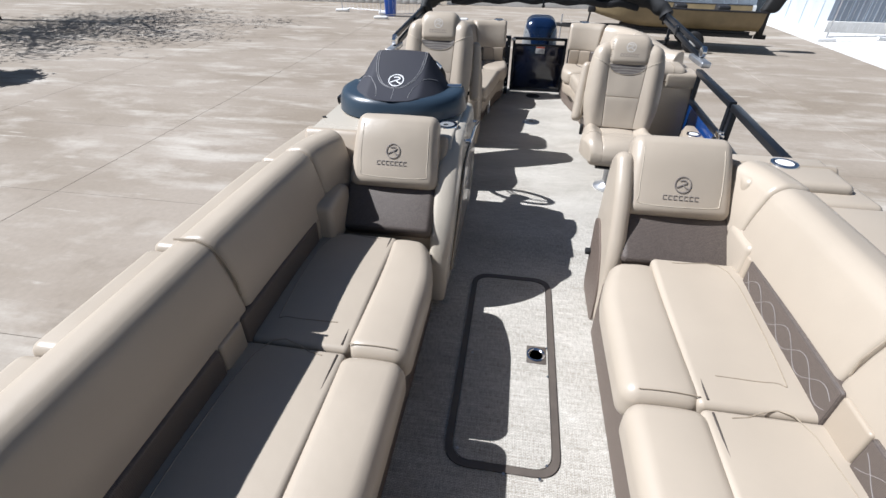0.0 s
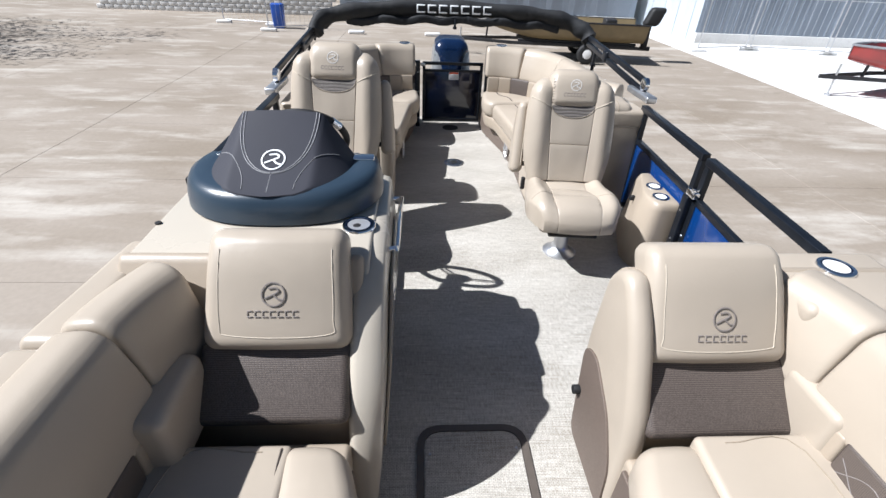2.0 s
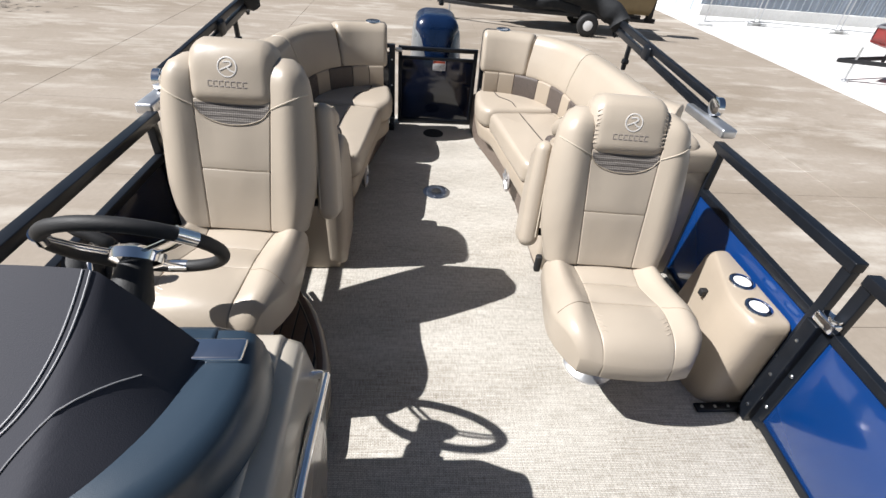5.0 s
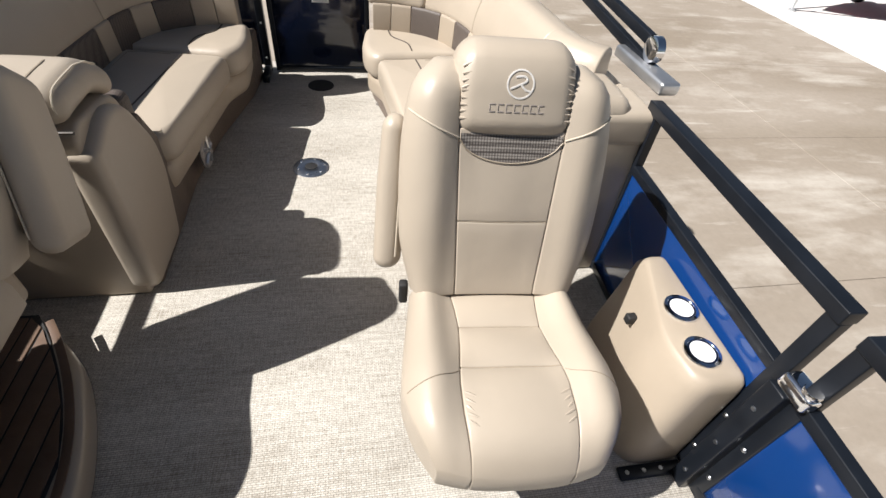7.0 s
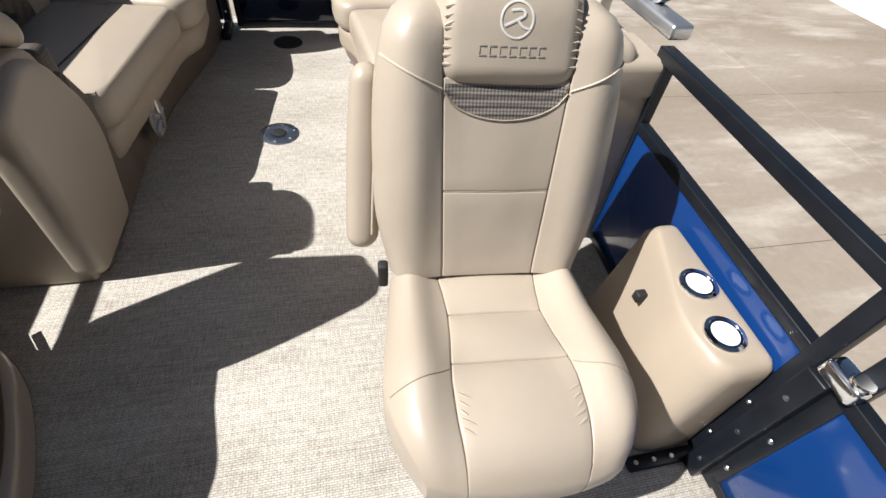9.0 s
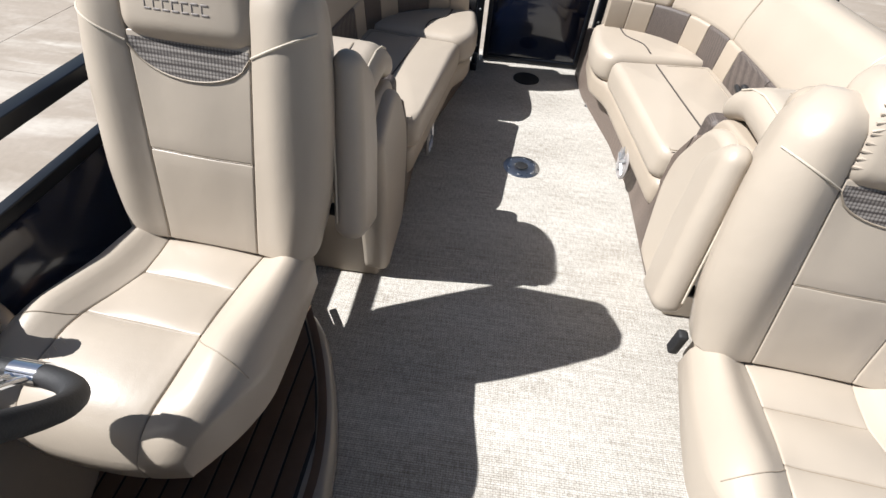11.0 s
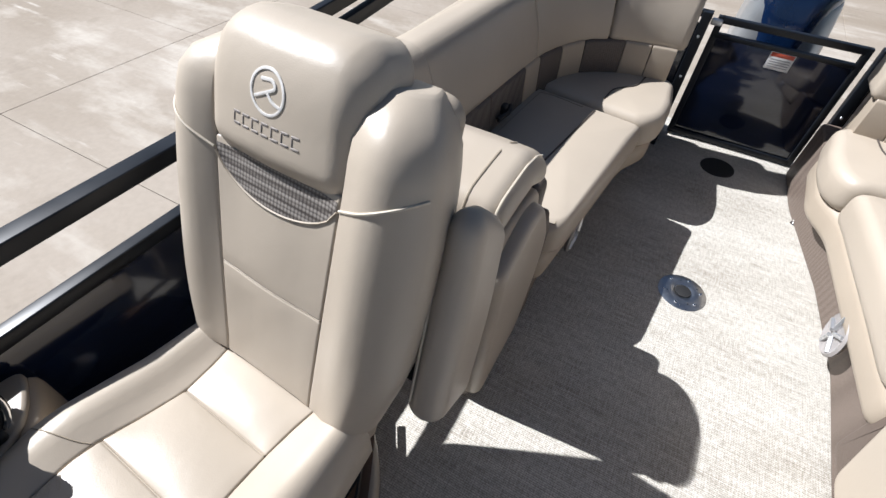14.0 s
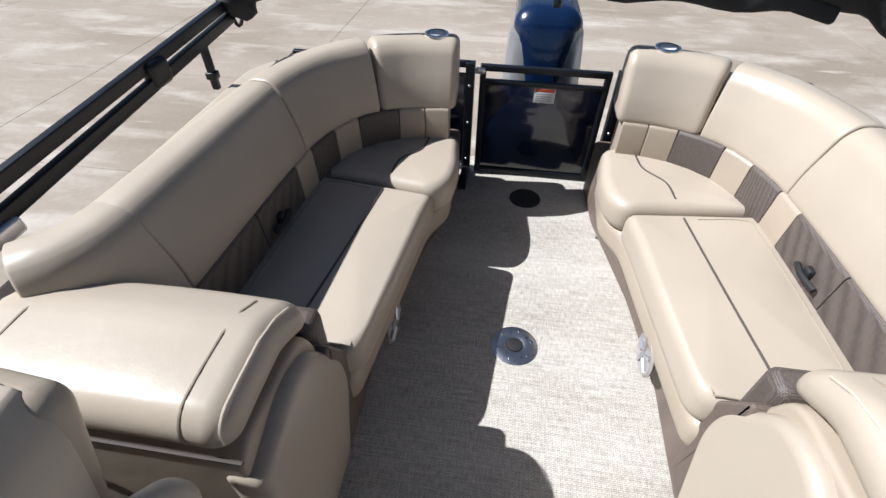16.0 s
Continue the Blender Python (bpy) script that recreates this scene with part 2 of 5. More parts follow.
# ---------------- mesh helpers ----------------
def to_mesh(name, verts, faces, mat, smooth=True, sharp=None):
    me = bpy.data.meshes.new(name)
    me.from_pydata([tuple(map(float, v)) for v in verts], [], [tuple(f) for f in faces])
    me.materials.append(mat)
    bm = bmesh.new()
    bm.from_mesh(me)
    bmesh.ops.recalc_face_normals(bm, faces=bm.faces)
    bm.to_mesh(me)
    bm.free()
    if smooth:
        me.polygons.foreach_set("use_smooth", [True] * len(me.polygons))
        me.set_sharp_from_angle(angle=radians(sharp or 50))
    return me


def part(name, shape, mat, parent=None, label="", smooth=True, sharp=None):
    """Links one (verts, faces) shape as one mesh object under a thing or a part."""
    ob = new(name, to_mesh(name, shape[0], shape[1], mat, smooth, sharp))
    if parent:
        ob.parent = parent
    if label:
        ob["label"] = label
    return ob


def thing(name, label, category, group="", kind="", at=(0, 0, 0)):
    ob = new(name)
    ob.empty_display_size = 0.1
    ob.location = at
    return tagged(ob, label, category, group, kind)


def solo(name, shape, mat, label, category, group="", kind="", smooth=True, sharp=None):
    return tagged(part(name, shape, mat, None, "", smooth, sharp), label, category, group, kind)


def join(*shapes):
    verts, faces = [], []
    for v, f in shapes:
        k = len(verts)
        verts += list(v)
        faces += [tuple(i + k for i in q) for q in f]
    return verts, faces


def moved(shape, fn):
    return [fn(*v) for v in shape[0]], shape[1]


def shifted(shape, x, y, z):
    return [(v[0] + x, v[1] + y, v[2] + z) for v in shape[0]], shape[1]


def rbox(x0, x1, y0, y1, z0, z1, r=0.01, n=(2, 2, 2), k=3, fn=None):
    """A box with rounded edges, n inner steps an axis, then bent by fn."""
    lo, hi = np.array([x0, y0, z0], float), np.array([x1, y1, z1], float)
    mid, half = (lo + hi) / 2, (hi - lo) / 2
    r = min(r, half.min() * 0.999)
    inner = half - r
    axes = []
    for a in range(3):
        arc = [inner[a] + r * math.tan(radians(45 * i / k)) for i in range(k + 1)]
        flat = list(np.linspace(-inner[a], inner[a], n[a] + 1))[1:-1]
        axes.append([-v for v in arc[::-1]] + flat + arc)
    index, verts, faces = {}, [], []

    def vid(p):
        key = tuple(round(c, 6) for c in p)
        if key not in index:
            q = np.array(p)
            core = np.clip(q, -inner, inner)
            d = q - core
            ln = np.linalg.norm(d)
            q = core + d / ln * r if ln > 1e-9 else q
            q = q + mid
            index[key] = len(verts)
            verts.append(tuple(fn(*q)) if fn else tuple(q))
        return index[key]

    for a in range(3):
        u, v = (a + 1) % 3, (a + 2) % 3
        for s in (-1, 1):
            for i in range(len(axes[u]) - 1):
                for j in range(len(axes[v]) - 1):
                    quad = []
                    for (p, q) in ((i, j), (i + 1, j), (i + 1, j + 1), (i, j + 1)):
                        c = [0, 0, 0]
                        c[a], c[u], c[v] = s * half[a], axes[u][p], axes[v][q]
                        quad.append(vid(c))
                    if len(set(quad)) == 4:
                        faces.append(tuple(quad))
    return verts, faces


def tube(path, r, sides=8, closed=False, squash=1.0):
    """A round tube along a path; r may be a list."""
    pts = [Vector(p) for p in path]
    m = len(pts)
    rs = r if isinstance(r, (list, tuple)) else [r] * m
    verts, faces = [], []
    up = None
    for i, p in enumerate(pts):
        a = pts[(i - 1) % m] if (closed or i) else p
        b = pts[(i + 1) % m] if (closed or i < m - 1) else p
        d = (b - a).normalized()
        if up is None:
            up = d.cross(Vector((0, 0, 1)))
            if up.length < 0.1:
                up = d.cross(Vector((0, 1, 0)))
            up.normalize()
        up = (up - d * up.dot(d)).normalized()
        w = d.cross(up)
        for k in range(sides):
            t = 2 * math.pi * (k + 0.5) / sides
            verts.append(tuple(p + up * (rs[i] * math.cos(t)) + w * (rs[i] * squash * math.sin(t))))
    for i in range(m if closed else m - 1):
        for k in range(sides):
            a, b = i * sides, ((i + 1) % m) * sides
            faces.append((a + k, a + (k + 1) % sides, b + (k + 1) % sides, b + k))
    if not closed:
        faces += [tuple(range(sides))[::-1], tuple(range((m - 1) * sides, m * sides))]
    return verts, faces


def bar(a, b, w, h, r=0.004):
    """A box-section bar between two points; w across, h upwards."""
    a, b = Vector(a), Vector(b)
    d = b - a
    x = d.normalized()
    y = Vector((0, 0, 1)).cross(x)
    y = y.normalized() if y.length > 0.05 else Vector((0, 1, 0))
    z = x.cross(y)
    s = rbox(0, d.length, -w / 2, w / 2, -h / 2, h / 2, r, (1, 1, 1), 2)
    return moved(s, lambda p, q, t: tuple(a + x * p + y * q + z * t))


def lathe(profile, cx, cy, cz, steps=24, matrix=None):
    """A turned shape from (radius, height) pairs, about z or by a matrix."""
    verts, faces = [], []
    for r, h in profile:
        for k in range(steps):
            t = 2 * math.pi * k / steps
            verts.append((r * math.cos(t), r * math.sin(t), h))
    m = len(profile)
    for i in range(m - 1):
        for k in range(steps):
            faces.append((i * steps + k, i * steps + (k + 1) % steps, (i + 1) * steps + (k + 1) % steps, (i + 1) * steps + k))
    faces += [tuple(range(steps))[::-1], tuple(range((m - 1) * steps, m * steps))]
    if matrix:
        verts = [tuple(matrix @ Vector(v)) for v in verts]
    return [(v[0] + cx, v[1] + cy, v[2] + cz) for v in verts], faces


def smooth_path(pts, steps=6):
    """A Catmull-Rom line through the points."""
    p = [Vector(q) for q in pts]
    p = [2 * p[0] - p[1]] + p + [2 * p[-1] - p[-2]]
    out = []
    for i in range(1, len(p) - 2):
        for s in range(steps):
            t = s / steps
            out.append(0.5 * (2 * p[i] + (p[i + 1] - p[i - 1]) * t + (2 * p[i - 1] - 5 * p[i] + 4 * p[i + 1] - p[i + 2]) * t * t
                              + (3 * p[i] - p[i - 1] - 3 * p[i + 1] + p[i + 2]) * t ** 3))
    out.append(p[-2])
    return out


def sweep(profile, path, round_ends=0.02, pivot=None):
    """A closed profile of (outward, up) carried along a level path; outward is to the path's left. Ends are rounded."""
    pts = [Vector((q[0], q[1], 0)) for q in path]
    zs = [q[2] if len(q) > 2 else 0.0 for q in path]
    cen = np.mean(np.array(profile), 0) if pivot is None else np.array(pivot)
    stations = []
    dist = [0.0]
    for i in range(1, len(pts)):
        dist.append(dist[-1] + (pts[i] - pts[i - 1]).length)
    total = dist[-1]
    cuts = [round_ends * (1 - math.cos(radians(a))) for a in (0, 22, 45, 67, 90)] if round_ends else [0]
    ds = sorted(set([round(c, 5) for c in cuts] + [round(total - c, 5) for c in cuts] + [round(d, 5) for d in dist if round_ends < d < total - round_ends]))
    for d in ds:
        i = max(j for j in range(len(dist)) if dist[j] <= d + 1e-6)
        i = min(i, len(pts) - 2)
        f = (d - dist[i]) / (dist[i + 1] - dist[i])
        p = pts[i].lerp(pts[i + 1], f)
        t0 = (pts[i + 1] - pts[max(i - 1, 0)]).normalized()
        t1 = (pts[min(i + 2, len(pts) - 1)] - pts[i]).normalized()
        t = t0.lerp(t1, f).normalized()
        e = min(d, total - d)
        inset = 0.0
        if round_ends and e < round_ends:
            inset = round_ends - math.sqrt(max(round_ends ** 2 - (round_ends - e) ** 2, 0))
        stations.append((p, Vector((-t.y, t.x, 0)), zs[i] + (zs[i + 1] - zs[i]) * f, inset))
    verts, faces, m = [], [], len(profile)
    for p, nrm, z, inset in stations:
        for o, u in profile:
            v = np.array([o, u]) - cen
            ln = np.linalg.norm(v)
            v = v * max(ln - inset, 0.001) / ln + cen
            verts.append((p.x + nrm.x * v[0], p.y + nrm.y * v[0], z + v[1]))
    for i in range(len(stations) - 1):
        for k in range(m):
            faces.append((i * m + k, i * m + (k + 1) % m, (i + 1) * m + (k + 1) % m, (i + 1) * m + k))
    faces += [tuple(range(m))[::-1], tuple(range((len(stations) - 1) * m, len(stations) * m))]
    return verts, faces


def rounded(poly, r, steps=4):
    """Rounds the corners of a closed polygon in the plane."""
    out, m = [], len(poly)
    for i in range(m):
        a, b, c = (np.array(poly[(i + j) % m], float) for j in (-1, 0, 1))
        u, v = a - b, c - b
        rr = min(r[i] if isinstance(r, (list, tuple)) else r, np.linalg.norm(u) * 0.48, np.linalg.norm(v) * 0.48)
        p, q = b + u / np.linalg.norm(u) * rr, b + v / np.linalg.norm(v) * rr
        for s in range(steps + 1):
            t = s / steps
            out.append(tuple((1 - t) ** 2 * p + 2 * t * (1 - t) * b + t * t * q))
    return out


def prism(poly, axis, a, b, edge=0.0, fan=False):
    """A polygon carried along an axis from a to b, its rims eased by edge. poly is in the other two axes, in xyz order."""
    c = np.mean(np.array(poly), 0)
    arc = [(edge * (1 - math.cos(radians(a))), edge * (1 - math.sin(radians(a)))) for a in (0, 22, 45, 67, 90)] if edge else [(0, 0)]
    rows = [(a + d, i) for d, i in arc] + [(b - d, i) for d, i in arc[::-1]]
    n, verts, faces = len(poly), [], []
    area = sum(poly[i][0] * poly[(i + 1) % n][1] - poly[(i + 1) % n][0] * poly[i][1] for i in range(n))
    for h, ins in rows:
        for i in range(n):
            p0, p1, p2 = (np.array(poly[(i + j) % n], float) for j in (-1, 0, 1))
            e = p2 - p0
            nv = np.array([-e[1], e[0]]) / (np.linalg.norm(e) + 1e-9) * (1 if area > 0 else -1)
            q = p1 + nv * ins if not fan else p1 + (c - p1) / np.linalg.norm(c - p1) * ins
            v = [q[0], q[1]]
            v.insert(axis, h)
            verts.append(tuple(v))
    for i in range(len(rows) - 1):
        for k in range(n):
            faces.append((i * n + k, i * n + (k + 1) % n, (i + 1) * n + (k + 1) % n, (i + 1) * n + k))
    if fan:
        for base, h in ((0, a), ((len(rows) - 1) * n, b)):
            v = [c[0], c[1]]
            v.insert(axis, h)
            verts.append(tuple(v))
            faces += [(base + k, base + (k + 1) % n, len(verts) - 1) for k in range(n)]
    else:
        faces += [tuple(range(n))[::-1], tuple(range((len(rows) - 1) * n, len(rows) * n))]
    return verts, faces


def disc(r, h, at, matrix=None, steps=20):
    return lathe([(r * 0.9, 0), (r, h * 0.3), (r, h * 0.8), (r * 0.93, h)], *at, steps, matrix)


def turn(rx=0, ry=0, rz=0):
    return pose(0, 0, 0, rx, ry, rz).to_3x3()


def emblem(size, mat, parent, to_world, name="badge"):
    """A round maker's badge drawn as a plain ring with a swoosh, and a bar below it in place of the name."""
    ring = tube([(math.cos(a) * size, math.sin(a) * size, 0) for a in np.linspace(0, 2 * math.pi, 28, endpoint=False)], size * 0.075, 6, True, 0.5)
    sw = tube(smooth_path([(-0.75 * size, -0.35 * size, 0), (-0.1 * size, -0.05 * size, 0), (0.45 * size, 0.25 * size, 0), (0.25 * size, 0.55 * size, 0), (-0.4 * size, 0.5 * size, 0)], 5), size * 0.085, 6, False, 0.5)
    sw2 = tube(smooth_path([(0.0, 0.0, 0), (0.35 * size, -0.35 * size, 0), (0.8 * size, -0.5 * size, 0)], 4), size * 0.085, 6, False, 0.5)
    return part(name, moved(join(ring, sw, sw2), lambda x, y, z: tuple(to_world(x, y, z))), mat, parent, "round embroidered emblem")


def name_bars(width, height, mat, parent, to_world, count=7, name="lettering"):
    """Plain bars of the size of the name."""
    step = width / count
    bars = []
    for i in range(count):
        x = -width / 2 + i * step
        bars += [rbox(x, x + step * 0.74, h - height * 0.085, h + height * 0.085, -0.0012, 0.0005, 0.0008, (1, 1, 1), 1) for h in (-height * 0.40, height * 0.40)]
        bars.append(rbox(x, x + step * 0.12, -height * 0.3, height * 0.3, -0.0012, 0.0005, 0.0008, (1, 1, 1), 1))
    return part(name, moved(join(*bars), lambda x, y, z: tuple(to_world(x, y, z))), mat, parent, "row of plain embroidered bars")


def cup_holder(at, r, parent, matrix=None, label="stainless steel cup holder", empty=False):
    m = matrix or turn()
    cup = lathe([(r * 0.84, 0.005), (r * 0.90, 0.008), (r * 1.10, 0.007), (r * 1.15, 0.003), (r * 1.15, -0.003)], *at, 28, m)
    holder = part("cup_holder", cup, CHROME, parent, label)
    # navy ring paints in the blue sky that the chrome reflects
    part("inner_ring", lathe([(r * 0.74, 0.0062), (r * 0.78, 0.0064), (r * 0.88, 0.0074), (r * 0.90, 0.002)], *at, 28, m), NAVY, holder, "ring coloured dark blue for sky reflected in chrome")
    # white dish has the steel cup's bright reflection put into its colour
    part("dish", lathe([(r * 0.05, 0.0048), (r * 0.55, 0.0050), (r * 0.72, 0.0060), (r * 0.76, 0.0064)], *at, 28, m), CUP_STEEL if empty else WHITE, holder, "polished steel cup" if empty else "dish coloured white for bright reflection in steel")
    if empty:
        # black spot stands in for shade down in the hollow cup
        part("hollow_shade", lathe([(r * 0.30, 0.0052), (r * 0.27, 0.0064), (r * 0.05, 0.0066)], at[0] - 0.006, at[1] - 0.008, at[2], 18, m), RUBBER, holder, "black spot painted for the cup's shaded hollow")
    return holder


# ---------------- ground and surroundings ----------------
G = -1.5
far = 400.0
ground = solo("ground", ([(-far, -far, G - 0.03), (far, -far, G - 0.03), (far, far, G - 0.03), (-far, far, G - 0.03)], [(0, 1, 2, 3)]), JOINT,
              "bare earth-brown sub-base under the concrete yard", "ground", kind="structure", smooth=False)
pavement = thing("pavement", "weathered warm grey concrete yard cast in large slabs", "pavement", kind="structure")
apron = thing("pavement", "bright white new concrete apron beside the yard", "pavement", kind="structure")


def slab(x0, x1, y0, y1, mat, parent, edge_x=None):
    g = 0.002
    part("slab", rbox(x0 + g, x1 - g, y0 + g, y1 - g, G - 0.12, G, 0.006, (1, 1, 1), 1), mat, parent, "", False)


XS = [-120, -70, -42, -27, -19, -15.0, -10.8, -6.62, -3.4, 1.9, 6.2, 10.4]
YS = [-80, -30, -16, -9, -3.6, -1.0, 1.6, 4.2, 6.8, 9.4, 12.0, 14.6, 17.2, 19.8, 22.4, 25.0, 32, 60, 120]
for i in range(len(XS) - 1):
    for j in range(len(YS) - 1):
        slab(XS[i], XS[i + 1], YS[j], YS[j + 1], CONCRETE, pavement)
AX = [10.4, 15.0, 20.0, 30.0, 60.0, 120.0]
for i in range(len(AX) - 1):
    for j in range(len(YS) - 1):
        slab(AX[i], AX[i + 1], YS[j], YS[j + 1], WHITE_CONCRETE, apron)


# metal sheds
def sheet_wall(a, b, h, mat, parent, pitch=0.3, label=""):
    """A wall of ribbed metal sheets from a to b, each sheet a piece."""
    a, b = Vector((*a, G)), Vector((*b, G))
    d = b - a
    x = d.normalized()
    nrm = Vector((x.y, -x.x, 0))
    n = max(int(d.length / 1.2), 1)
    w = d.length / n
    for i in range(n):
        o = a + x * (w * i)
        ribs = max(int(w / pitch), 1)
        shapes = [rbox(0.002, w - 0.002, -0.15, 0, 0, h, 0.004, (1, 1, 1), 1)]
        shapes += [rbox((k + 0.5) * w / ribs - 0.025, (k + 0.5) * w / ribs + 0.025, -0.001, 0.03, 0.05, h - 0.05, 0.008, (1, 1, 1), 1) for k in range(ribs)]
        part("sheet", moved(join(*shapes), lambda p, q, t: tuple(o + x * p + nrm * q + Vector((0, 0, t)))), mat, parent, label)


shed = thing("building", "blue-grey ribbed sheet-metal shed with pale sunlit end wall", "building")
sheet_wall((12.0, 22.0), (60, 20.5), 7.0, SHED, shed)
# sun-facing wall: its brightness is painted in by the paler sheet
sheet_wall((11.4, 36.0), (12.0, 22.0), 7.0, SHED_SUNLIT, shed, 0.9, "sheet wall coloured paler for sunlight")
part("plinth", bar((12.0, 21.93, G + 0.2), (60, 20.43, G + 0.2), 0.14, 0.4), WHITE_CONCRETE, shed, "pale concrete plinth")
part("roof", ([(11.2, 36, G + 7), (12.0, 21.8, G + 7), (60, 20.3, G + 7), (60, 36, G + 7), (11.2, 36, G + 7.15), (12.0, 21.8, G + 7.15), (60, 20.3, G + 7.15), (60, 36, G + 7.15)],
              [(0, 1, 2, 3), (4, 5, 6, 7), (0, 1, 5, 4), (1, 2, 6, 5), (2, 3, 7, 6), (3, 0, 4, 7)]), SHED_SUNLIT, shed, smooth=False)
shed_far = thing("building", "long blue-grey sheet-metal shed standing across the yard", "building")
sheet_wall((-4.4, 27.5), (11.2, 27.0), 6.0, SHED, shed_far, 0.45)
part("roof", rbox(-4.6, 11.3, 27.0, 40, G + 6, G + 6.2, 0.02, (1, 1, 1), 1), SHED_SUNLIT, shed_far)
part("plinth", bar((-4.4, 27.35, G + 0.2), (11.2, 26.9, G + 0.2), 0.12, 0.4), WHITE_CONCRETE, shed_far, "pale concrete plinth")
wall_low = thing("brick_wall", "low whitewashed block wall at the yard's far edge", "wall")
for row in range(5):
    for c in range(28):
        x = -16.5 + c * 0.42 + (row % 2) * 0.21
        part("block", rbox(x + 0.006, x + 0.414, 27.0, 27.2, G + row * 0.21 + 0.006, G + row * 0.21 + 0.204, 0.01, (1, 1, 1), 1), WHITE_CONCRETE, wall_low)


def fence_panel(a, b, parent_label, feet=True):
    """A temporary fence panel: round frame, wires, and white plastic feet."""
    f = thing("temporary_fence", parent_label, "fence", "temporary fence panels")
    a, b = Vector((*a, G)), Vector((*b, G))
    d = b - a
    h = 2.0
    up = Vector((0, 0, 1))
    part("post", tube([a + up * 0.05, a + up * h], 0.022, 8), ALU, f)
    part("post", tube([b + up * 0.05, b + up * h], 0.022, 8), ALU, f)
    part("rail", tube([a + up * (h - 0.03), b + up * (h - 0.03)], 0.018, 8), ALU, f)
    part("rail", tube([a + up * 0.15, b + up * 0.15], 0.018, 8), ALU, f)
    n = 10
    for i in range(n):
        part("wire", tube([a + d * ((i + 1) / (n + 1)) + up * 0.15, a + d * ((i + 1) / (n + 1)) + up * (h - 0.03)], 0.005, 4), ALU, f)
    if feet:
        for p in (a, b):
            part("foot", rbox(p.x - 0.32, p.x + 0.32, p.y - 0.11, p.y + 0.11, G, G + 0.12, 0.04, (1, 1, 1), 2), WHITE, f, "white plastic foot block")
    return f


fence_panel((10.95, 19.6), (13.4, 20.3), "galvanised temporary fence panel standing on the apron")
fence_panel((13.6, 20.3), (16.4, 19.7), "galvanised temporary fence panel standing on the apron")
fence_panel((16.6, 19.7), (19.4, 19.2), "galvanised temporary fence panel standing on the apron")
fence_panel((-6.5, 21.4), (-4.7, 22.6), "galvanised temporary fence panel with white feet")
fence_panel((-9.0, 23.4), (-6.7, 22.9), "galvanised temporary fence panel with white feet")
for k, x in enumerate((-2.9, 0.3, 4.6)):
    solo("plastic_block", rbox(x - 0.33, x + 0.33, 21.3, 21.55, G, G + 0.14, 0.05, (1, 1, 1), 2), WHITE, "white plastic fence foot lying on the yard", "block", "loose fence feet")
solo("plastic_bin", rbox(-6.55, -6.05, 22.2, 22.6, G, G + 0.95, 0.05, (1, 1, 2), 2, lambda x, y, z: (-6.3 + (x + 6.3) * (0.85 + 0.15 * (z - G)), y, z)), BLUE_BOX,
     "blue plastic bin beside the fence", "bin")


def wheel(parent, x, y, z, r, w, axis_y=False):
    m = turn(90, 0, 0) if axis_y else turn(0, 90, 0)
    t = part("tyre", lathe([(r * 0.62, -w / 2), (r * 0.9, -w / 2), (r, -w * 0.35), (r, w * 0.35), (r * 0.9, w / 2), (r * 0.62, w / 2)], x, y, z, 24, m), RUBBER, parent)
    part("rim", lathe([(r * 0.30, -w * 0.52), (r * 0.60, -w * 0.45), (r * 0.62, w * 0.45), (r * 0.30, w * 0.52)], x, y, z, 20, m), WHITE, t, "white steel rim")


def hull(length, beam, depth, fn, bow=0.35):
    """An open boat hull along +x from stern to bow: planking with thickness."""
    ns, nr = 18, 9
    verts, faces = [], []
    for side in (0, 1):
        for i in range(ns + 1):
            t = i / ns
            taper = 1.0 if t < 1 - bow else max(1 - ((t - 1 + bow) / bow) ** 2 * 0.97, 0.03)
            rise = 0 if t < 0.6 else ((t - 0.6) / 0.4) ** 2 * depth * 0.55
            sheer = depth * (1 + 0.22 * max(t - 0.4, 0))
            for k in range(nr):
                u = -1 + 2 * k / (nr - 1)
                a = abs(u)
                yy = math.copysign(min(a / 0.62, 1.0) * 0.80 + max(a - 0.62, 0) / 0.38 * 0.20, u) * (beam / 2 - 0.03 * side) * taper
                zz = rise + (0.08 * depth * (min(a / 0.62, 1))) if a <= 0.62 else rise + 0.08 * depth + (sheer - rise - 0.08 * depth) * (a - 0.62) / 0.38
                verts.append((t * length, yy, zz + 0.03 * side * (a < 0.9)))
    w = nr
    o = (ns + 1) * nr
    for i in range(ns):
        for k in range(nr - 1):
            faces.append((i * w + k, i * w + k + 1, (i + 1) * w + k + 1, (i + 1) * w + k))
            faces.append((o + i * w + k, o + (i + 1) * w + k, o + (i + 1) * w + k + 1, o + i * w + k + 1))
        for k in (0, nr - 1):
            faces.append((i * w + k, (i + 1) * w + k, o + (i + 1) * w + k, o + i * w + k))
    for k in range(nr - 1):
        faces.append((k, k + 1, o + k + 1, o + k))
        faces.append((ns * w + k, ns * w + k + 1, o + ns * w + k + 1, o + ns * w + k))
    return moved((verts, faces), fn)


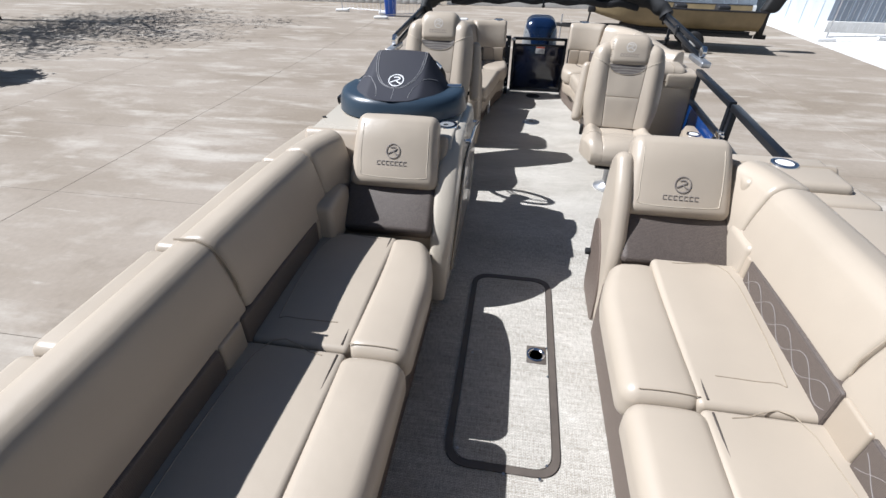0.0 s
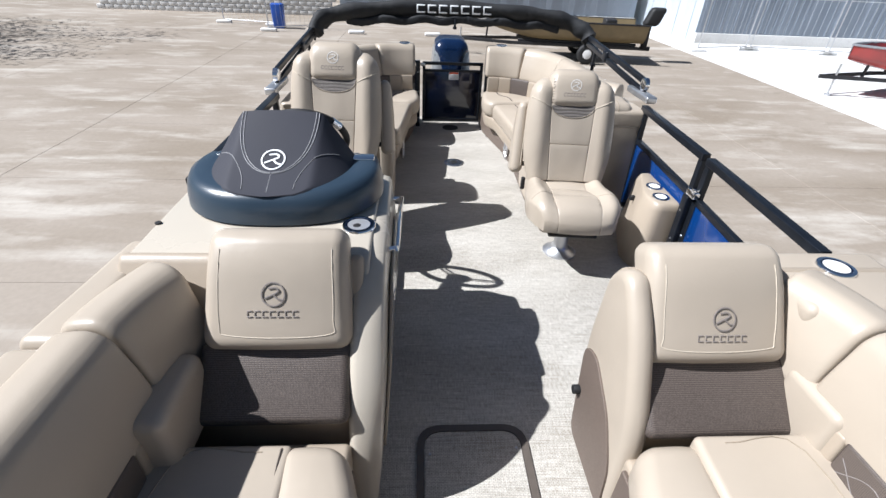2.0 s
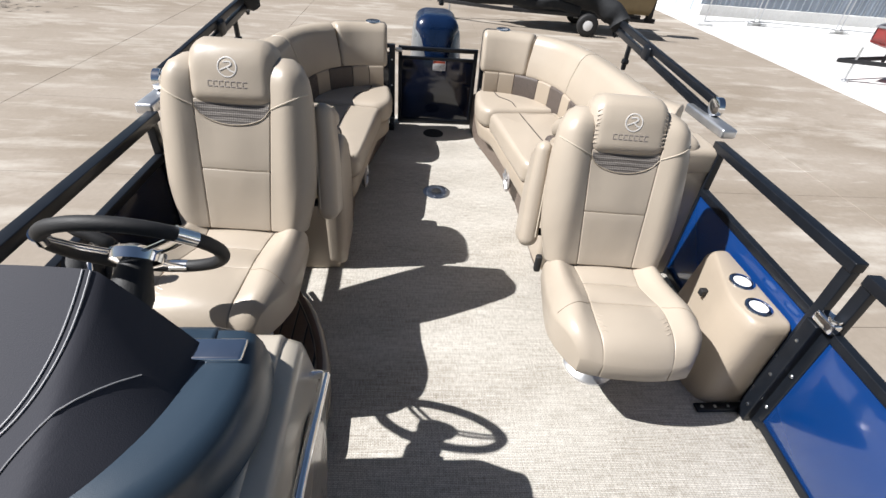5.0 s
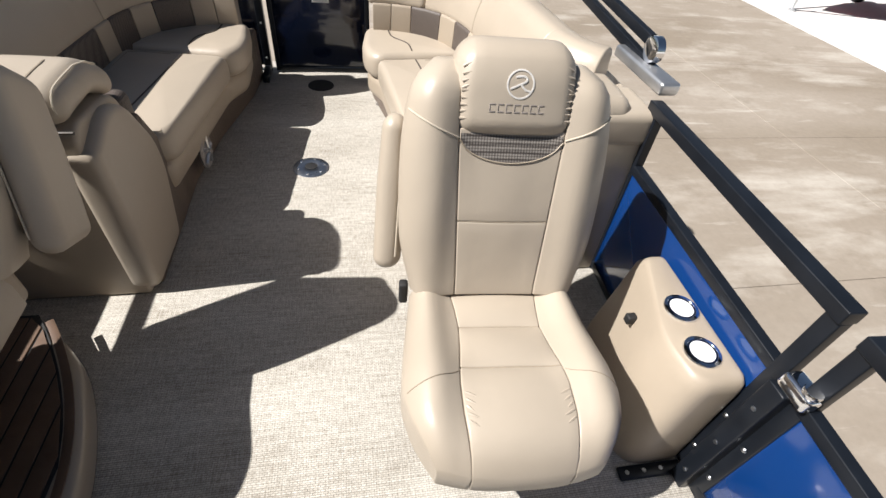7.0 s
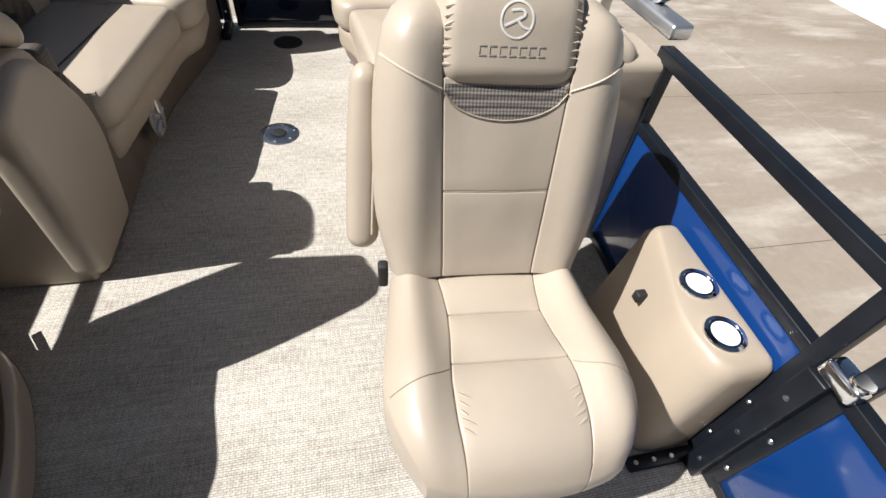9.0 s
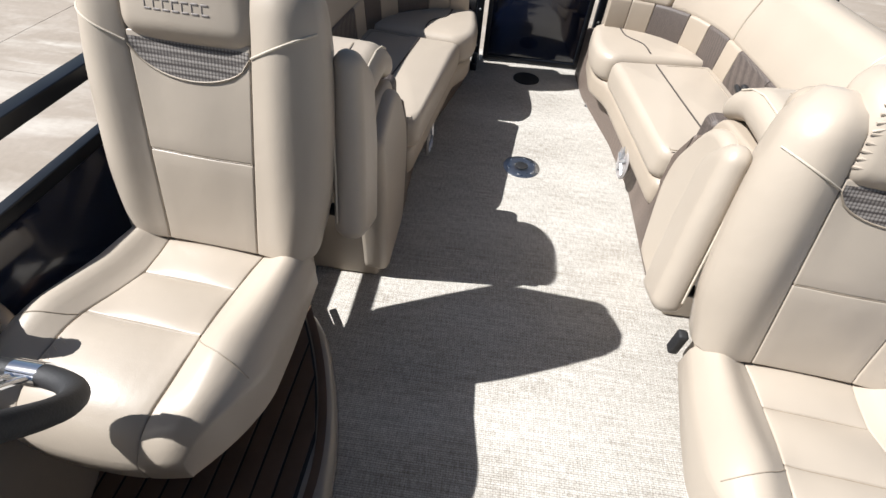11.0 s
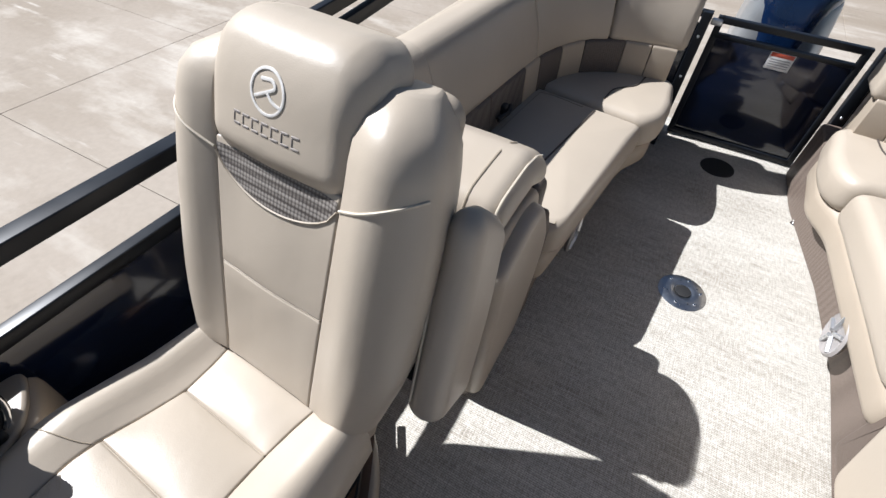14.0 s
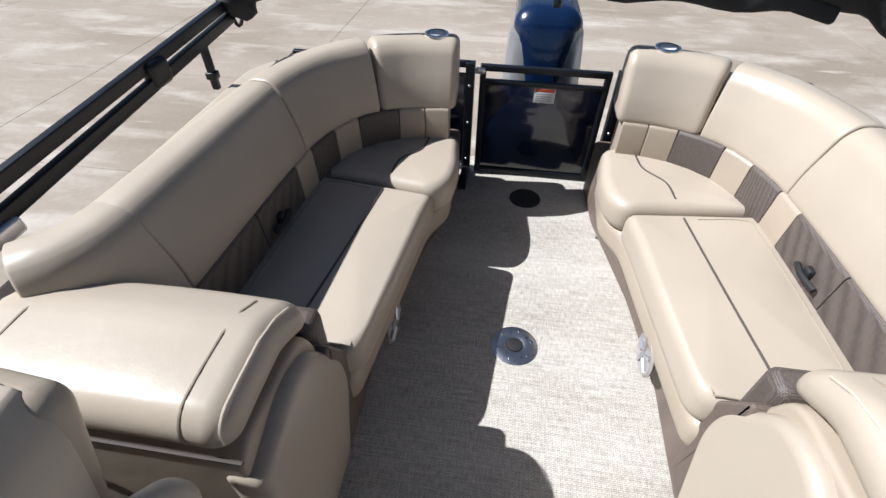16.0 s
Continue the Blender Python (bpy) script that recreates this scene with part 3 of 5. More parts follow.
def parked_boat(m, mat, label, wheel_y, motor=True, deck_mat=None, length=5.2, stripe=None):
    b = thing("boat", label, "boat")
    tf = lambda x, y, z: tuple(m @ Vector((x, y, z)))
    part("hull", hull(length, 1.75, 0.62, lambda x, y, z: tf(x, y, z + 0.62)), mat, b)
    part("deck", moved(rbox(0.15, length * 0.86, -0.76, 0.76, 1.02, 1.06, 0.01, (8, 1, 1), 1, lambda x, y, z: (x, y * (1 if x < length * 0.6 else 1 - ((x - length * 0.6) / (length * 0.4)) ** 2 * 0.9), z)), tf), deck_mat or mat, b)
    part("gunwale", join(*[tube([tf(t * length, s * 0.875 * (1 if t < 0.65 else max(1 - ((t - 0.65) / 0.35) ** 2 * 0.97, 0.03)), 0.62 + 0.62 * (1 + 0.22 * max(t - 0.4, 0))) for t in np.linspace(0, 1, 16)], 0.03, 6) for s in (-1, 1)]), stripe or TRAILER, b, "dark gunwale strip")
    for px in (0.9, 2.2, 3.3):
        part("seat", moved(rbox(px, px + 0.4, -0.25, 0.25, 1.06, 1.32, 0.06, (1, 1, 1), 2), tf), TRAILER, b, "black folding boat seat")
    if motor:
        mo = part("outboard", moved(rbox(-0.55, -0.05, -0.2, 0.2, 1.15, 1.72, 0.12, (2, 2, 2), 3, lambda x, y, z: (x - (z - 1.3) * 0.35, y, z)), tf), RUBBER, b, "black outboard motor cowl")
        part("leg", moved(join(rbox(-0.32, -0.12, -0.08, 0.08, 0.45, 1.2, 0.04, (1, 1, 2), 2), rbox(-0.45, -0.08, -0.03, 0.03, 0.36, 0.5, 0.02, (1, 1, 1), 1)), tf), RUBBER, mo)
    tr = thing("boat_trailer", "black steel boat trailer on white wheels", "trailer")
    part("frame", moved(join(bar((0.1, -0.55, 0.5), (4.6, -0.55, 0.5), 0.06, 0.1), bar((0.1, 0.55, 0.5), (4.6, 0.55, 0.5), 0.06, 0.1), bar((4.4, -0.55, 0.5), (6.6, 0, 0.5), 0.06, 0.1),
                             bar((4.4, 0.55, 0.5), (6.6, 0, 0.5), 0.06, 0.1), bar((wheel_y, -1.05, 0.34), (wheel_y, 1.05, 0.34), 0.06, 0.06),
                             bar((wheel_y, -0.55, 0.34), (wheel_y, -0.55, 0.5), 0.08, 0.06), bar((wheel_y, 0.55, 0.34), (wheel_y, 0.55, 0.5), 0.08, 0.06)), tf), TRAILER, tr)
    part("bunk", moved(rbox(0.2, 4.2, -0.5, -0.4, 0.54, 0.63, 0.01, (1, 1, 1), 1), tf), TRAILER, tr)
    part("bunk", moved(rbox(0.2, 4.2, 0.4, 0.5, 0.54, 0.63, 0.01, (1, 1, 1), 1), tf), TRAILER, tr)
    part("jack", moved(join(tube([(6.2, 0.1, 0.03), (6.2, 0.1, 0.85)], 0.03, 8), lathe([(0.08, 0), (0.08, 0.05)], 6.2, 0.1, 0.0, 12)), tf), ALU, tr, "galvanised jockey stand")
    part("winch_post", moved(join(bar((5.3, 0, 0.5), (5.25, 0, 1.1), 0.06, 0.06), rbox(5.1, 5.35, -0.1, 0.1, 0.95, 1.15, 0.03, (1, 1, 1), 1)), tf), TRAILER, tr)
    for s in (-1, 1):
        c = m @ Vector((wheel_y, s * 1.0, 0.32))
        t = part("tyre", moved(lathe([(0.2, -0.1), (0.29, -0.1), (0.32, -0.07), (0.32, 0.07), (0.29, 0.1), (0.2, 0.1)], 0, 0, 0, 24, turn(90, 0, 0)), lambda x, y, z: tf(x + wheel_y, y + s * 1.0, z + 0.32)), RUBBER, tr)
        part("rim", moved(lathe([(0.08, -0.115), (0.19, -0.09), (0.2, 0.09), (0.08, 0.115)], 0, 0, 0, 18, turn(90, 0, 0)), lambda x, y, z: tf(x + wheel_y, y + s * 1.0, z + 0.32)), WHITE, t, "white spoked rim")
    return b


parked_boat(pose(7.35, 17.2, G, 0, 0, 173), OLIVE, "olive aluminium fishing boat with black outboard parked on trailer", 1.9, True)
parked_boat(pose(17.5, 13.3, G, 0, 0, 182), HULL_RED, "red and grey fishing boat parked on trailer", 3.0, True, HULL_GREY, 6.0, HULL_GREY)


# trees whose shade falls on the yard
def tree(x, y, h, spread, label, seed):
    rnd = random.Random(seed)
    t = thing("tree", label, "tree", at=(x, y, G))
    trunk = [tube([(0, 0, -0.05), (0.05, 0.03, h * 0.3), (-0.05, 0.08, h * 0.55), (0.1, 0, h * 0.8)], [0.17, 0.13, 0.1, 0.04], 10)]
    tips = []
    for i in range(11):
        a, z0 = i * 2.4, h * (0.3 + 0.045 * i)
        r = spread * rnd.uniform(0.55, 0.95)
        p = [(0, 0, z0), (math.cos(a) * r * 0.5, math.sin(a) * r * 0.5, z0 + h * 0.12), (math.cos(a) * r, math.sin(a) * r, z0 + h * rnd.uniform(0.16, 0.26))]
        trunk.append(tube(p, [0.06, 0.035, 0.012], 6))
        tips += [p[1], p[2]]
    part("trunk", join(*trunk), BARK, t)
    verts, faces = [], []
    for tip in tips:
        for _ in range(260):
            c = Vector(tip) + Vector((rnd.gauss(0, 0.45), rnd.gauss(0, 0.45), rnd.gauss(0, 0.35))) * spread * 0.42
            u = Vector((rnd.uniform(-1, 1), rnd.uniform(-1, 1), rnd.uniform(-0.5, 0.5))).normalized() * 0.085
            w = u.cross(Vector((rnd.uniform(-1, 1), rnd.uniform(-1, 1), 1))).normalized() * 0.05
            k = len(verts)
            verts += [tuple(c - u), tuple(c + w), tuple(c + u), tuple(c - w)]
            faces.append((k, k + 1, k + 2, k + 3))
    part("crown", (verts, faces), LEAF, t, smooth=False)


tree(-22.3, 17.6, 9.5, 4.4, "broad green shade tree at the edge of the yard", 3)
tree(-24.2, 14.6, 9.0, 4.0, "broad green shade tree at the edge of the yard", 5)
tree(-15.6, 9.4, 3.4, 0.7, "slim young tree beside the yard", 8)

# ---------------- pontoon boat: deck, fences ----------------
DY0, DY1 = -3.2, 5.35
floor = solo("floor", rbox(-1.29, 1.29, DY0, DY1, -0.06, 0.0, 0.006, (1, 1, 1), 1), FLOOR, "beige and grey woven vinyl boat deck flooring", "floor", kind="structure")
deck_edge = solo("trim", join(bar((-1.30, DY0, -0.05), (-1.30, DY1, -0.05), 0.02, 0.11), bar((1.30, DY0, -0.05), (1.30, DY1, -0.05), 0.02, 0.11)), BLACK, "black aluminium deck edge trim", "trim", kind="structure")
for x in (-0.85, 0.85):
    solo("pontoon", tube([(x, DY0 - 0.5, -0.32), (x, DY0 - 0.2, -0.40), (x, DY0 + 0.2, -0.42), (x, DY1 - 0.1, -0.42)], [0.06, 0.22, 0.31, 0.31], 20), ALU, "aluminium pontoon tube under the deck", "pontoon", "pontoons")
carrier = thing("boat_trailer", "black steel trailer carrying the pontoon boat", "trailer")
for x in (-0.6, 0.6):
    part("beam", bar((x, -2.6, -0.80), (x, 4.6, -0.80), 0.10, 0.12), TRAILER, carrier)
part("axle", bar((-0.95, 1.6, -1.17), (0.95, 1.6, -1.17), 0.07, 0.07), TRAILER, carrier)
part("hanger", join(bar((-0.6, 1.6, -1.17), (-0.6, 1.6, -0.8), 0.08, 0.05), bar((0.6, 1.6, -1.17), (0.6, 1.6, -0.8), 0.08, 0.05)), TRAILER, carrier)
for x in (-0.98, 0.98):
    wheel(carrier, x, 1.6, G + 0.33, 0.33, 0.2)
part("stand", join(*[tube([(0, y, G), (0, y, -0.8)], 0.04, 8) for y in (-2.4, 4.4)], *[bar((-0.6, y, -0.8), (0.6, y, -0.8), 0.08, 0.06) for y in (-2.4, 4.4)]), TRAILER, carrier)


def fence_run(x, y0, y1, zt, zm, label, panel_mat, posts, lean=0.0):
    """A stretch of side fence: top rail, mid rail, bottom rail, posts, and a sheet panel. lean brings its y0 end inboard."""
    f = thing("side_rail", label, "rail", "side rails of the boat")
    s = 1 if x > 0 else -1
    at = lambda y: x - s * lean * (y1 - y) / (y1 - y0)
    part("top_rail", bar((at(y0), y0, zt), (at(y1), y1, zt), 0.045, 0.038), BLACK, f)
    part("mid_rail", bar((at(y0), y0, zm), (at(y1), y1, zm), 0.034, 0.034), BLACK, f)
    part("bottom_rail", bar((at(y0), y0, 0.035), (at(y1), y1, 0.035), 0.034, 0.034), BLACK, f)
    for y in posts:
        part("post", bar((at(y), y, 0.004), (at(y), y, zt - 0.017), 0.04, 0.034), BLACK, f)
    part("panel", rbox(min(-s * 0.009, -s * 0.003), max(-s * 0.009, -s * 0.003), y0, y1, 0.05, zm - 0.014, 0.002, (1, 1, 1), 1, lambda p, y, z: (p + at(y), y, z)), panel_mat, f, "gloss sheet panel")
    for y in posts:
        for z in (0.12, 0.30):
            part("rivet", lathe([(0.008, 0), (0.006, 0.004), (0.002, 0.005)], at(y) - s * 0.021, y, z, 10, turn(0, -90 * s, 0)), STEEL, f)
    return f


fence_run(1.228, 2.34, 3.24, 0.735, 0.515, "black aluminium side rail with gloss blue panel", BLUE, (2.36, 3.20), 0.048)
side_gate = fence_run(1.172, 1.42, 2.29, 0.735, 0.515, "black aluminium side gate with gloss blue panel, closed", BLUE, (1.44, 2.27), 0.06)
fence_run(1.25, 3.26, 5.28, 0.57, 0.42, "black aluminium aft side rail with gloss blue panel", BLUE, (3.28, 5.26))
fence_run(1.27, DY0, 1.38, 0.70, 0.5, "black aluminium bow side rail with gloss blue panel", BLUE, (DY0 + 0.02, 1.36))
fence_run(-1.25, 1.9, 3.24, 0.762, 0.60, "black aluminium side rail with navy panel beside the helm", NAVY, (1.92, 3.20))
fence_run(-1.26, 3.26, 5.28, 0.57, 0.42, "black aluminium aft side rail with blue panel", BLUE, (3.28, 5.26))
fence_run(-1.28, DY0, 1.86, 0.66, 0.5, "black aluminium bow side rail with blue panel", BLUE, (DY0 + 0.02, 1.84))

# gate stop beside the cup-holder box
jamb = thing("gate_jamb", "black steel gate jamb with floor foot and chrome latch", "gate post")
part("upright", bar((1.145, 2.312, 0.004), (1.145, 2.312, 0.53), 0.05, 0.05), BLACK, jamb)
part("foot", rbox(0.955, 1.16, 2.325, 2.365, 0.0, 0.014, 0.005, (1, 1, 1), 1), BLACK, jamb)
part("latch", join(rbox(1.125, 1.175, 2.25, 2.33, 0.53, 0.575, 0.01, (1, 1, 1), 2), disc(0.02, 0.015, (1.14, 2.27, 0.575))), CHROME, jamb, "chrome latch")
for k in range(3):
    part("screw", lathe([(0.007, 0), (0.006, 0.003)], 0.98 + 0.055 * k, 2.345, 0.014, 8), STEEL, jamb)
for z in (0.08, 0.26, 0.44):
    part("screw", lathe([(0.007, 0), (0.006, 0.003)], 1.12, 2.312, z, 8, turn(0, -90, 0)), STEEL, jamb)

# ---------------- stern gate ----------------
gate = thing("stern_gate", "black framed stern gate with dark navy panel, closed", "gate")
GY = 5.19
for a, b in (((-0.262, GY, 0.006), (-0.262, GY, 0.62)), ((0.342, GY, 0.006), (0.342, GY, 0.62))):
    part("stile", bar(a, b, 0.03, 0.03), BLACK, gate)
for z, h in ((0.605, 0.03), (0.535, 0.022), (0.022, 0.03)):
    part("rail", bar((-0.262, GY, z), (0.342, GY, z), 0.03, h), BLACK, gate)
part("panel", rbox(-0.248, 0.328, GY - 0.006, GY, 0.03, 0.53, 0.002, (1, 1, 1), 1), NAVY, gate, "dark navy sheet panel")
part("latch", rbox(-0.30, -0.25, GY - 0.035, GY - 0.01, 0.58, 0.61, 0.008, (1, 1, 1), 2), STEEL, gate, "steel latch")
lab = part("label", rbox(0.0, 0.105, GY - 0.0095, GY - 0.006, 0.445, 0.525, 0.001, (1, 1, 1), 1), STICKER, gate, "white warning label with red heading")
part("heading", rbox(0.004, 0.101, GY - 0.0115, GY - 0.0095, 0.503, 0.521, 0.0005, (1, 1, 1), 1), RED, lab, "red heading band")
for k in range(4):
    part("text_line", rbox(0.01, 0.095, GY - 0.0112, GY - 0.0095, 0.489 - k * 0.011, 0.493 - k * 0.011, 0.0004, (1, 1, 1), 1), GREY_PRINT, lab)
for s, x in ((-1, -0.325), (1, 0.405)):
    st = thing("stern_rail", "black aluminium stern rail section with navy panel", "rail", "stern rails")
    x1 = s * 1.24
    part("post", bar((x, GY - 0.01, 0.004), (x, GY - 0.01, 0.63), 0.05, 0.045), BLACK, st)
    part("foot", rbox(x - 0.02, x + 0.02, GY - 0.20, GY, 0.0, 0.05, 0.006, (1, 1, 1), 1), BLACK, st)
    part("top_rail", bar((x, GY, 0.615), (x1, GY, 0.615), 0.03, 0.03), BLACK, st)
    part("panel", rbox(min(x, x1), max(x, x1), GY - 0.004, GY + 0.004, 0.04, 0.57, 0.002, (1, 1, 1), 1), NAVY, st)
    for z in (0.1, 0.32, 0.52):
        part("bolt", lathe([(0.007, 0), (0.005, 0.004)], x, GY - 0.036, z, 8, turn(90, 0, 0)), STEEL, st)

# ---------------- outboard motor ----------------
motor = thing("outboard_motor", "blue and silver outboard motor on the transom", "outboard motor")


def cowl_fn(x, y, z):
    u = (z - 0.05) / 0.72
    k = 1.08 - 0.22 * max(u, 0) ** 3
    return (0.05 + (x - 0.05) * k, 5.78 + (y - 5.78) * (1 - 0.25 * max(u, 0) ** 2) + 0.06 * max(u, 0), z)


part("cowl", rbox(-0.16, 0.26, 5.50, 6.10, 0.0, 0.74, 0.12, (5, 5, 6), 4, cowl_fn), MOTOR_GREY, motor, "silver grey engine cowl")
part("top_cover", rbox(-0.12, 0.22, 5.485, 6.12, 0.22, 0.765, 0.11, (5, 5, 6), 4, lambda x, y, z: cowl_fn(0.05 + (x - 0.05) * (0.35 + 0.98 * max((z - 0.22) / 0.545, 0) ** 0.8), y, z)), MOTOR_BLUE, motor, "deep blue gloss top cover")
part("leg", join(rbox(-0.02, 0.12, 5.62, 5.95, -0.9, 0.02, 0.05, (2, 2, 2), 3), rbox(-0.12, 0.22, 5.55, 6.0, -0.62, -0.59, 0.01, (1, 1, 1), 1)), MOTOR_GREY, motor)
part("bracket", rbox(-0.08, 0.18, 5.32, 5.64, -0.35, 0.05, 0.03, (1, 1, 1), 2), BLACK, motor)
for s in (-1, 1):
    name_bars(0.26, 0.04, LOGO_WHITE, motor, lambda x, y, z, s=s: (0.05 + s * (0.222 + z), 5.78 + s * x * 0.9, 0.36 + y), 7)

# ---------------- bimini ----------------
bimini = thing("bimini_top", "folded black canvas bimini top on dark aluminium frame", "bimini")
arch = smooth_path([(-1.27, 4.80, 0.89), (-1.23, 4.86, 1.0), (-1.03, 4.93, 1.075), (-0.5, 4.97, 1.12), (0.05, 4.98, 1.13), (0.6, 4.97, 1.115), (1.02, 4.93, 1.075), (1.24, 4.86, 1.0), (1.31, 4.80, 0.91)], 6)
rr = random.Random(4)
boot_r = [0.062 * (1 + 0.16 * math.sin(i * 1.1) * rr.uniform(0.3, 1)) * (0.55 if i in (0, len(arch) - 1) else 0.8 if i in (1, len(arch) - 2) else 1) for i in range(len(arch))]
bv, bf = tube(arch, boot_r, 18, False, 1.25)
bv = [tuple(Vector(v) + Vector((0, 0, 0.010 * noise.noise(Vector(v) * 7))) + Vector((0, 0.02 * noise.noise(Vector(v) * 5), 0))) for v in bv]
part("boot", (bv, bf), CANVAS, bimini, "creased black canvas storage boot")
part("flap", moved(rbox(-1.0, 1.02, 0, 0.05, -0.05, 0.02, 0.02, (30, 1, 2), 2), lambda x, y, z: (x, 4.90 + y + 0.012 * math.sin(x * 23), 1.055 - 0.06 * x * x * 0.6 + z + 0.012 * math.sin(x * 17))), CANVAS, bimini, "loose hanging canvas flap")
name_bars(0.72, 0.075, LOGO_WHITE, bimini, lambda x, y, z: (x + 0.02, 4.98 - (0.094 + z) * math.cos(0.12 + y / 0.094), 1.125 + (0.094 + z) * math.sin(0.12 + y / 0.094)), 7)
part("strap", join(tube([(0.02, 4.91, 1.07), (0.02, 4.90, 0.99)], 0.012, 6), disc(0.018, 0.02, (0.02, 4.90, 0.97))), BLACK, bimini)
for s in (-1, 1):
    x = s * 1.285
    part("arm", bar((x, 3.42, 0.79), (x, 4.80, 0.90), 0.028, 0.04), BLACK, bimini)
    part("arm", bar((x + s * 0.02, 3.50, 0.855), (x, 4.82, 0.955), 0.028, 0.04), BLACK, bimini)
    part("brace", join(bar((x, 4.55, 0.70), (x, 4.55, 0.87), 0.026, 0.026), rbox(x - 0.02, x + 0.02, 4.53, 4.57, 0.74, 0.77, 0.005, (1, 1, 1), 1)), BLACK, bimini)
    part("clamp", rbox(x - 0.024, x + 0.024, 4.22, 4.32, 0.835, 0.925, 0.02, (1, 1, 1), 2), BLACK, bimini)
    part("bracket", rbox(x - 0.045, x + 0.03, 3.26, 3.62, 0.755, 0.80, 0.012, (1, 1, 1), 2), ALU, bimini, "grey aluminium mounting plate")
    part("end_cap", lathe([(0.035, -0.02), (0.045, -0.015), (0.045, 0.015), (0.035, 0.02)], x, 3.44, 0.845, 18, turn(0, 90, 0)), CHROME, bimini, "ribbed end knuckle")
    part("strap_ring", tube([(x + 0.0, 4.84 + 0.035 * math.cos(a), 0.90 + 0.05 * math.sin(a)) for a in np.linspace(0, 2 * math.pi, 14, endpoint=False)], 0.008, 6, True), RUBBER, bimini)


# ---------------- floor fittings ----------------
hatch = thing("ski_locker_hatch", "long rounded deck hatch with taupe plastic rim", "hatch")
HX0, HX1, HY0, HY1 = -0.326, 0.106, 0.11, 1.285
ring_o = rounded([(HX0, HY0), (HX1, HY0), (HX1, HY1), (HX0, HY1)], 0.10, 8)
ring_i = rounded([(HX0 + 0.028, HY0 + 0.028), (HX1 - 0.028, HY0 + 0.028), (HX1 - 0.028, HY1 - 0.028), (HX0 + 0.028, HY1 - 0.028)], 0.075, 8)
nr = len(ring_o)
rv = [(*p, 0.0) for p in ring_o] + [(*p, 0.007) for p in ring_o] + [(*p, 0.007) for p in ring_i] + [(*p, 0.001) for p in ring_i]
rf = [(k * nr + i, k * nr + (i + 1) % nr, (k + 1) * nr + (i + 1) % nr, (k + 1) * nr + i) for k in range(3) for i in range(nr)]
part("rim", (rv, rf), HATCH_TRIM, hatch)
part("lid", prism([((p[0] + 0.11) * 0.985 - 0.11, (p[1] - 0.6975) * 0.994 + 0.6975) for p in ring_i], 2, 0.0005, 0.005, 0.001), FLOOR, hatch, "woven vinyl hatch lid", True, 30)
la = part("latch", join(lathe([(0.028, 0.005), (0.038, 0.006), (0.042, 0.011), (0.034, 0.012), (0.03, 0.008)], 0.02, 0.70, 0.0, 24)), CHROME, hatch, "round chrome flush latch")
part("latch_plate", rbox(-0.022, 0.066, 0.648, 0.755, 0.005, 0.008, 0.003, (1, 1, 1), 1), HATCH_TRIM, hatch)
for x, y in ((HX0 + 0.05, 0.18), (HX0 + 0.05, 1.16), (HX1 - 0.05, 0.16), (HX1 - 0.05, 1.18), (0.07, 0.58), (0.07, 0.75), (-0.27, 0.67), (-0.1, 0.105), (0.03, 0.105)):
    part("screw", lathe([(0.006, 0.004), (0.005, 0.0085)], x, y, 0, 8), STEEL, hatch)

base_plate = thing("table_base", "round steel table socket set in the deck", "table socket")
part("flange", lathe([(0.03, 0.004), (0.04, 0.010), (0.075, 0.006), (0.09, 0.002), (0.09, 0.0)], 0, 4, 0, 32), STEEL, base_plate)
part("socket", lathe([(0.031, 0.0105), (0.029, 0.011), (0.001, 0.0112)], 0, 4, 0, 20), RUBBER, base_plate, "black socket opening")
for k in range(6):
    a = k * math.pi / 3 + 0.3
    part("screw", lathe([(0.006, 0.0), (0.005, 0.004)], 0.068 * math.cos(a), 4 + 0.068 * math.sin(a), 0.006, 8), CHROME, base_plate)
solo("deck_cover", lathe([(0.084, 0.0), (0.082, 0.004), (0.07, 0.005), (0.001, 0.005)], 0.022, 4.965, 0, 28), RUBBER, "round black deck access cover", "cover")
solo("drain_bolt", join(lathe([(0.016, 0), (0.014, 0.004)], 0.385, 4.70, 0, 14), lathe([(0.008, 0.004), (0.011, 0.018), (0.006, 0.026)], 0.385, 4.70, 0, 12)), CHROME, "small chrome deck stud", "stud")


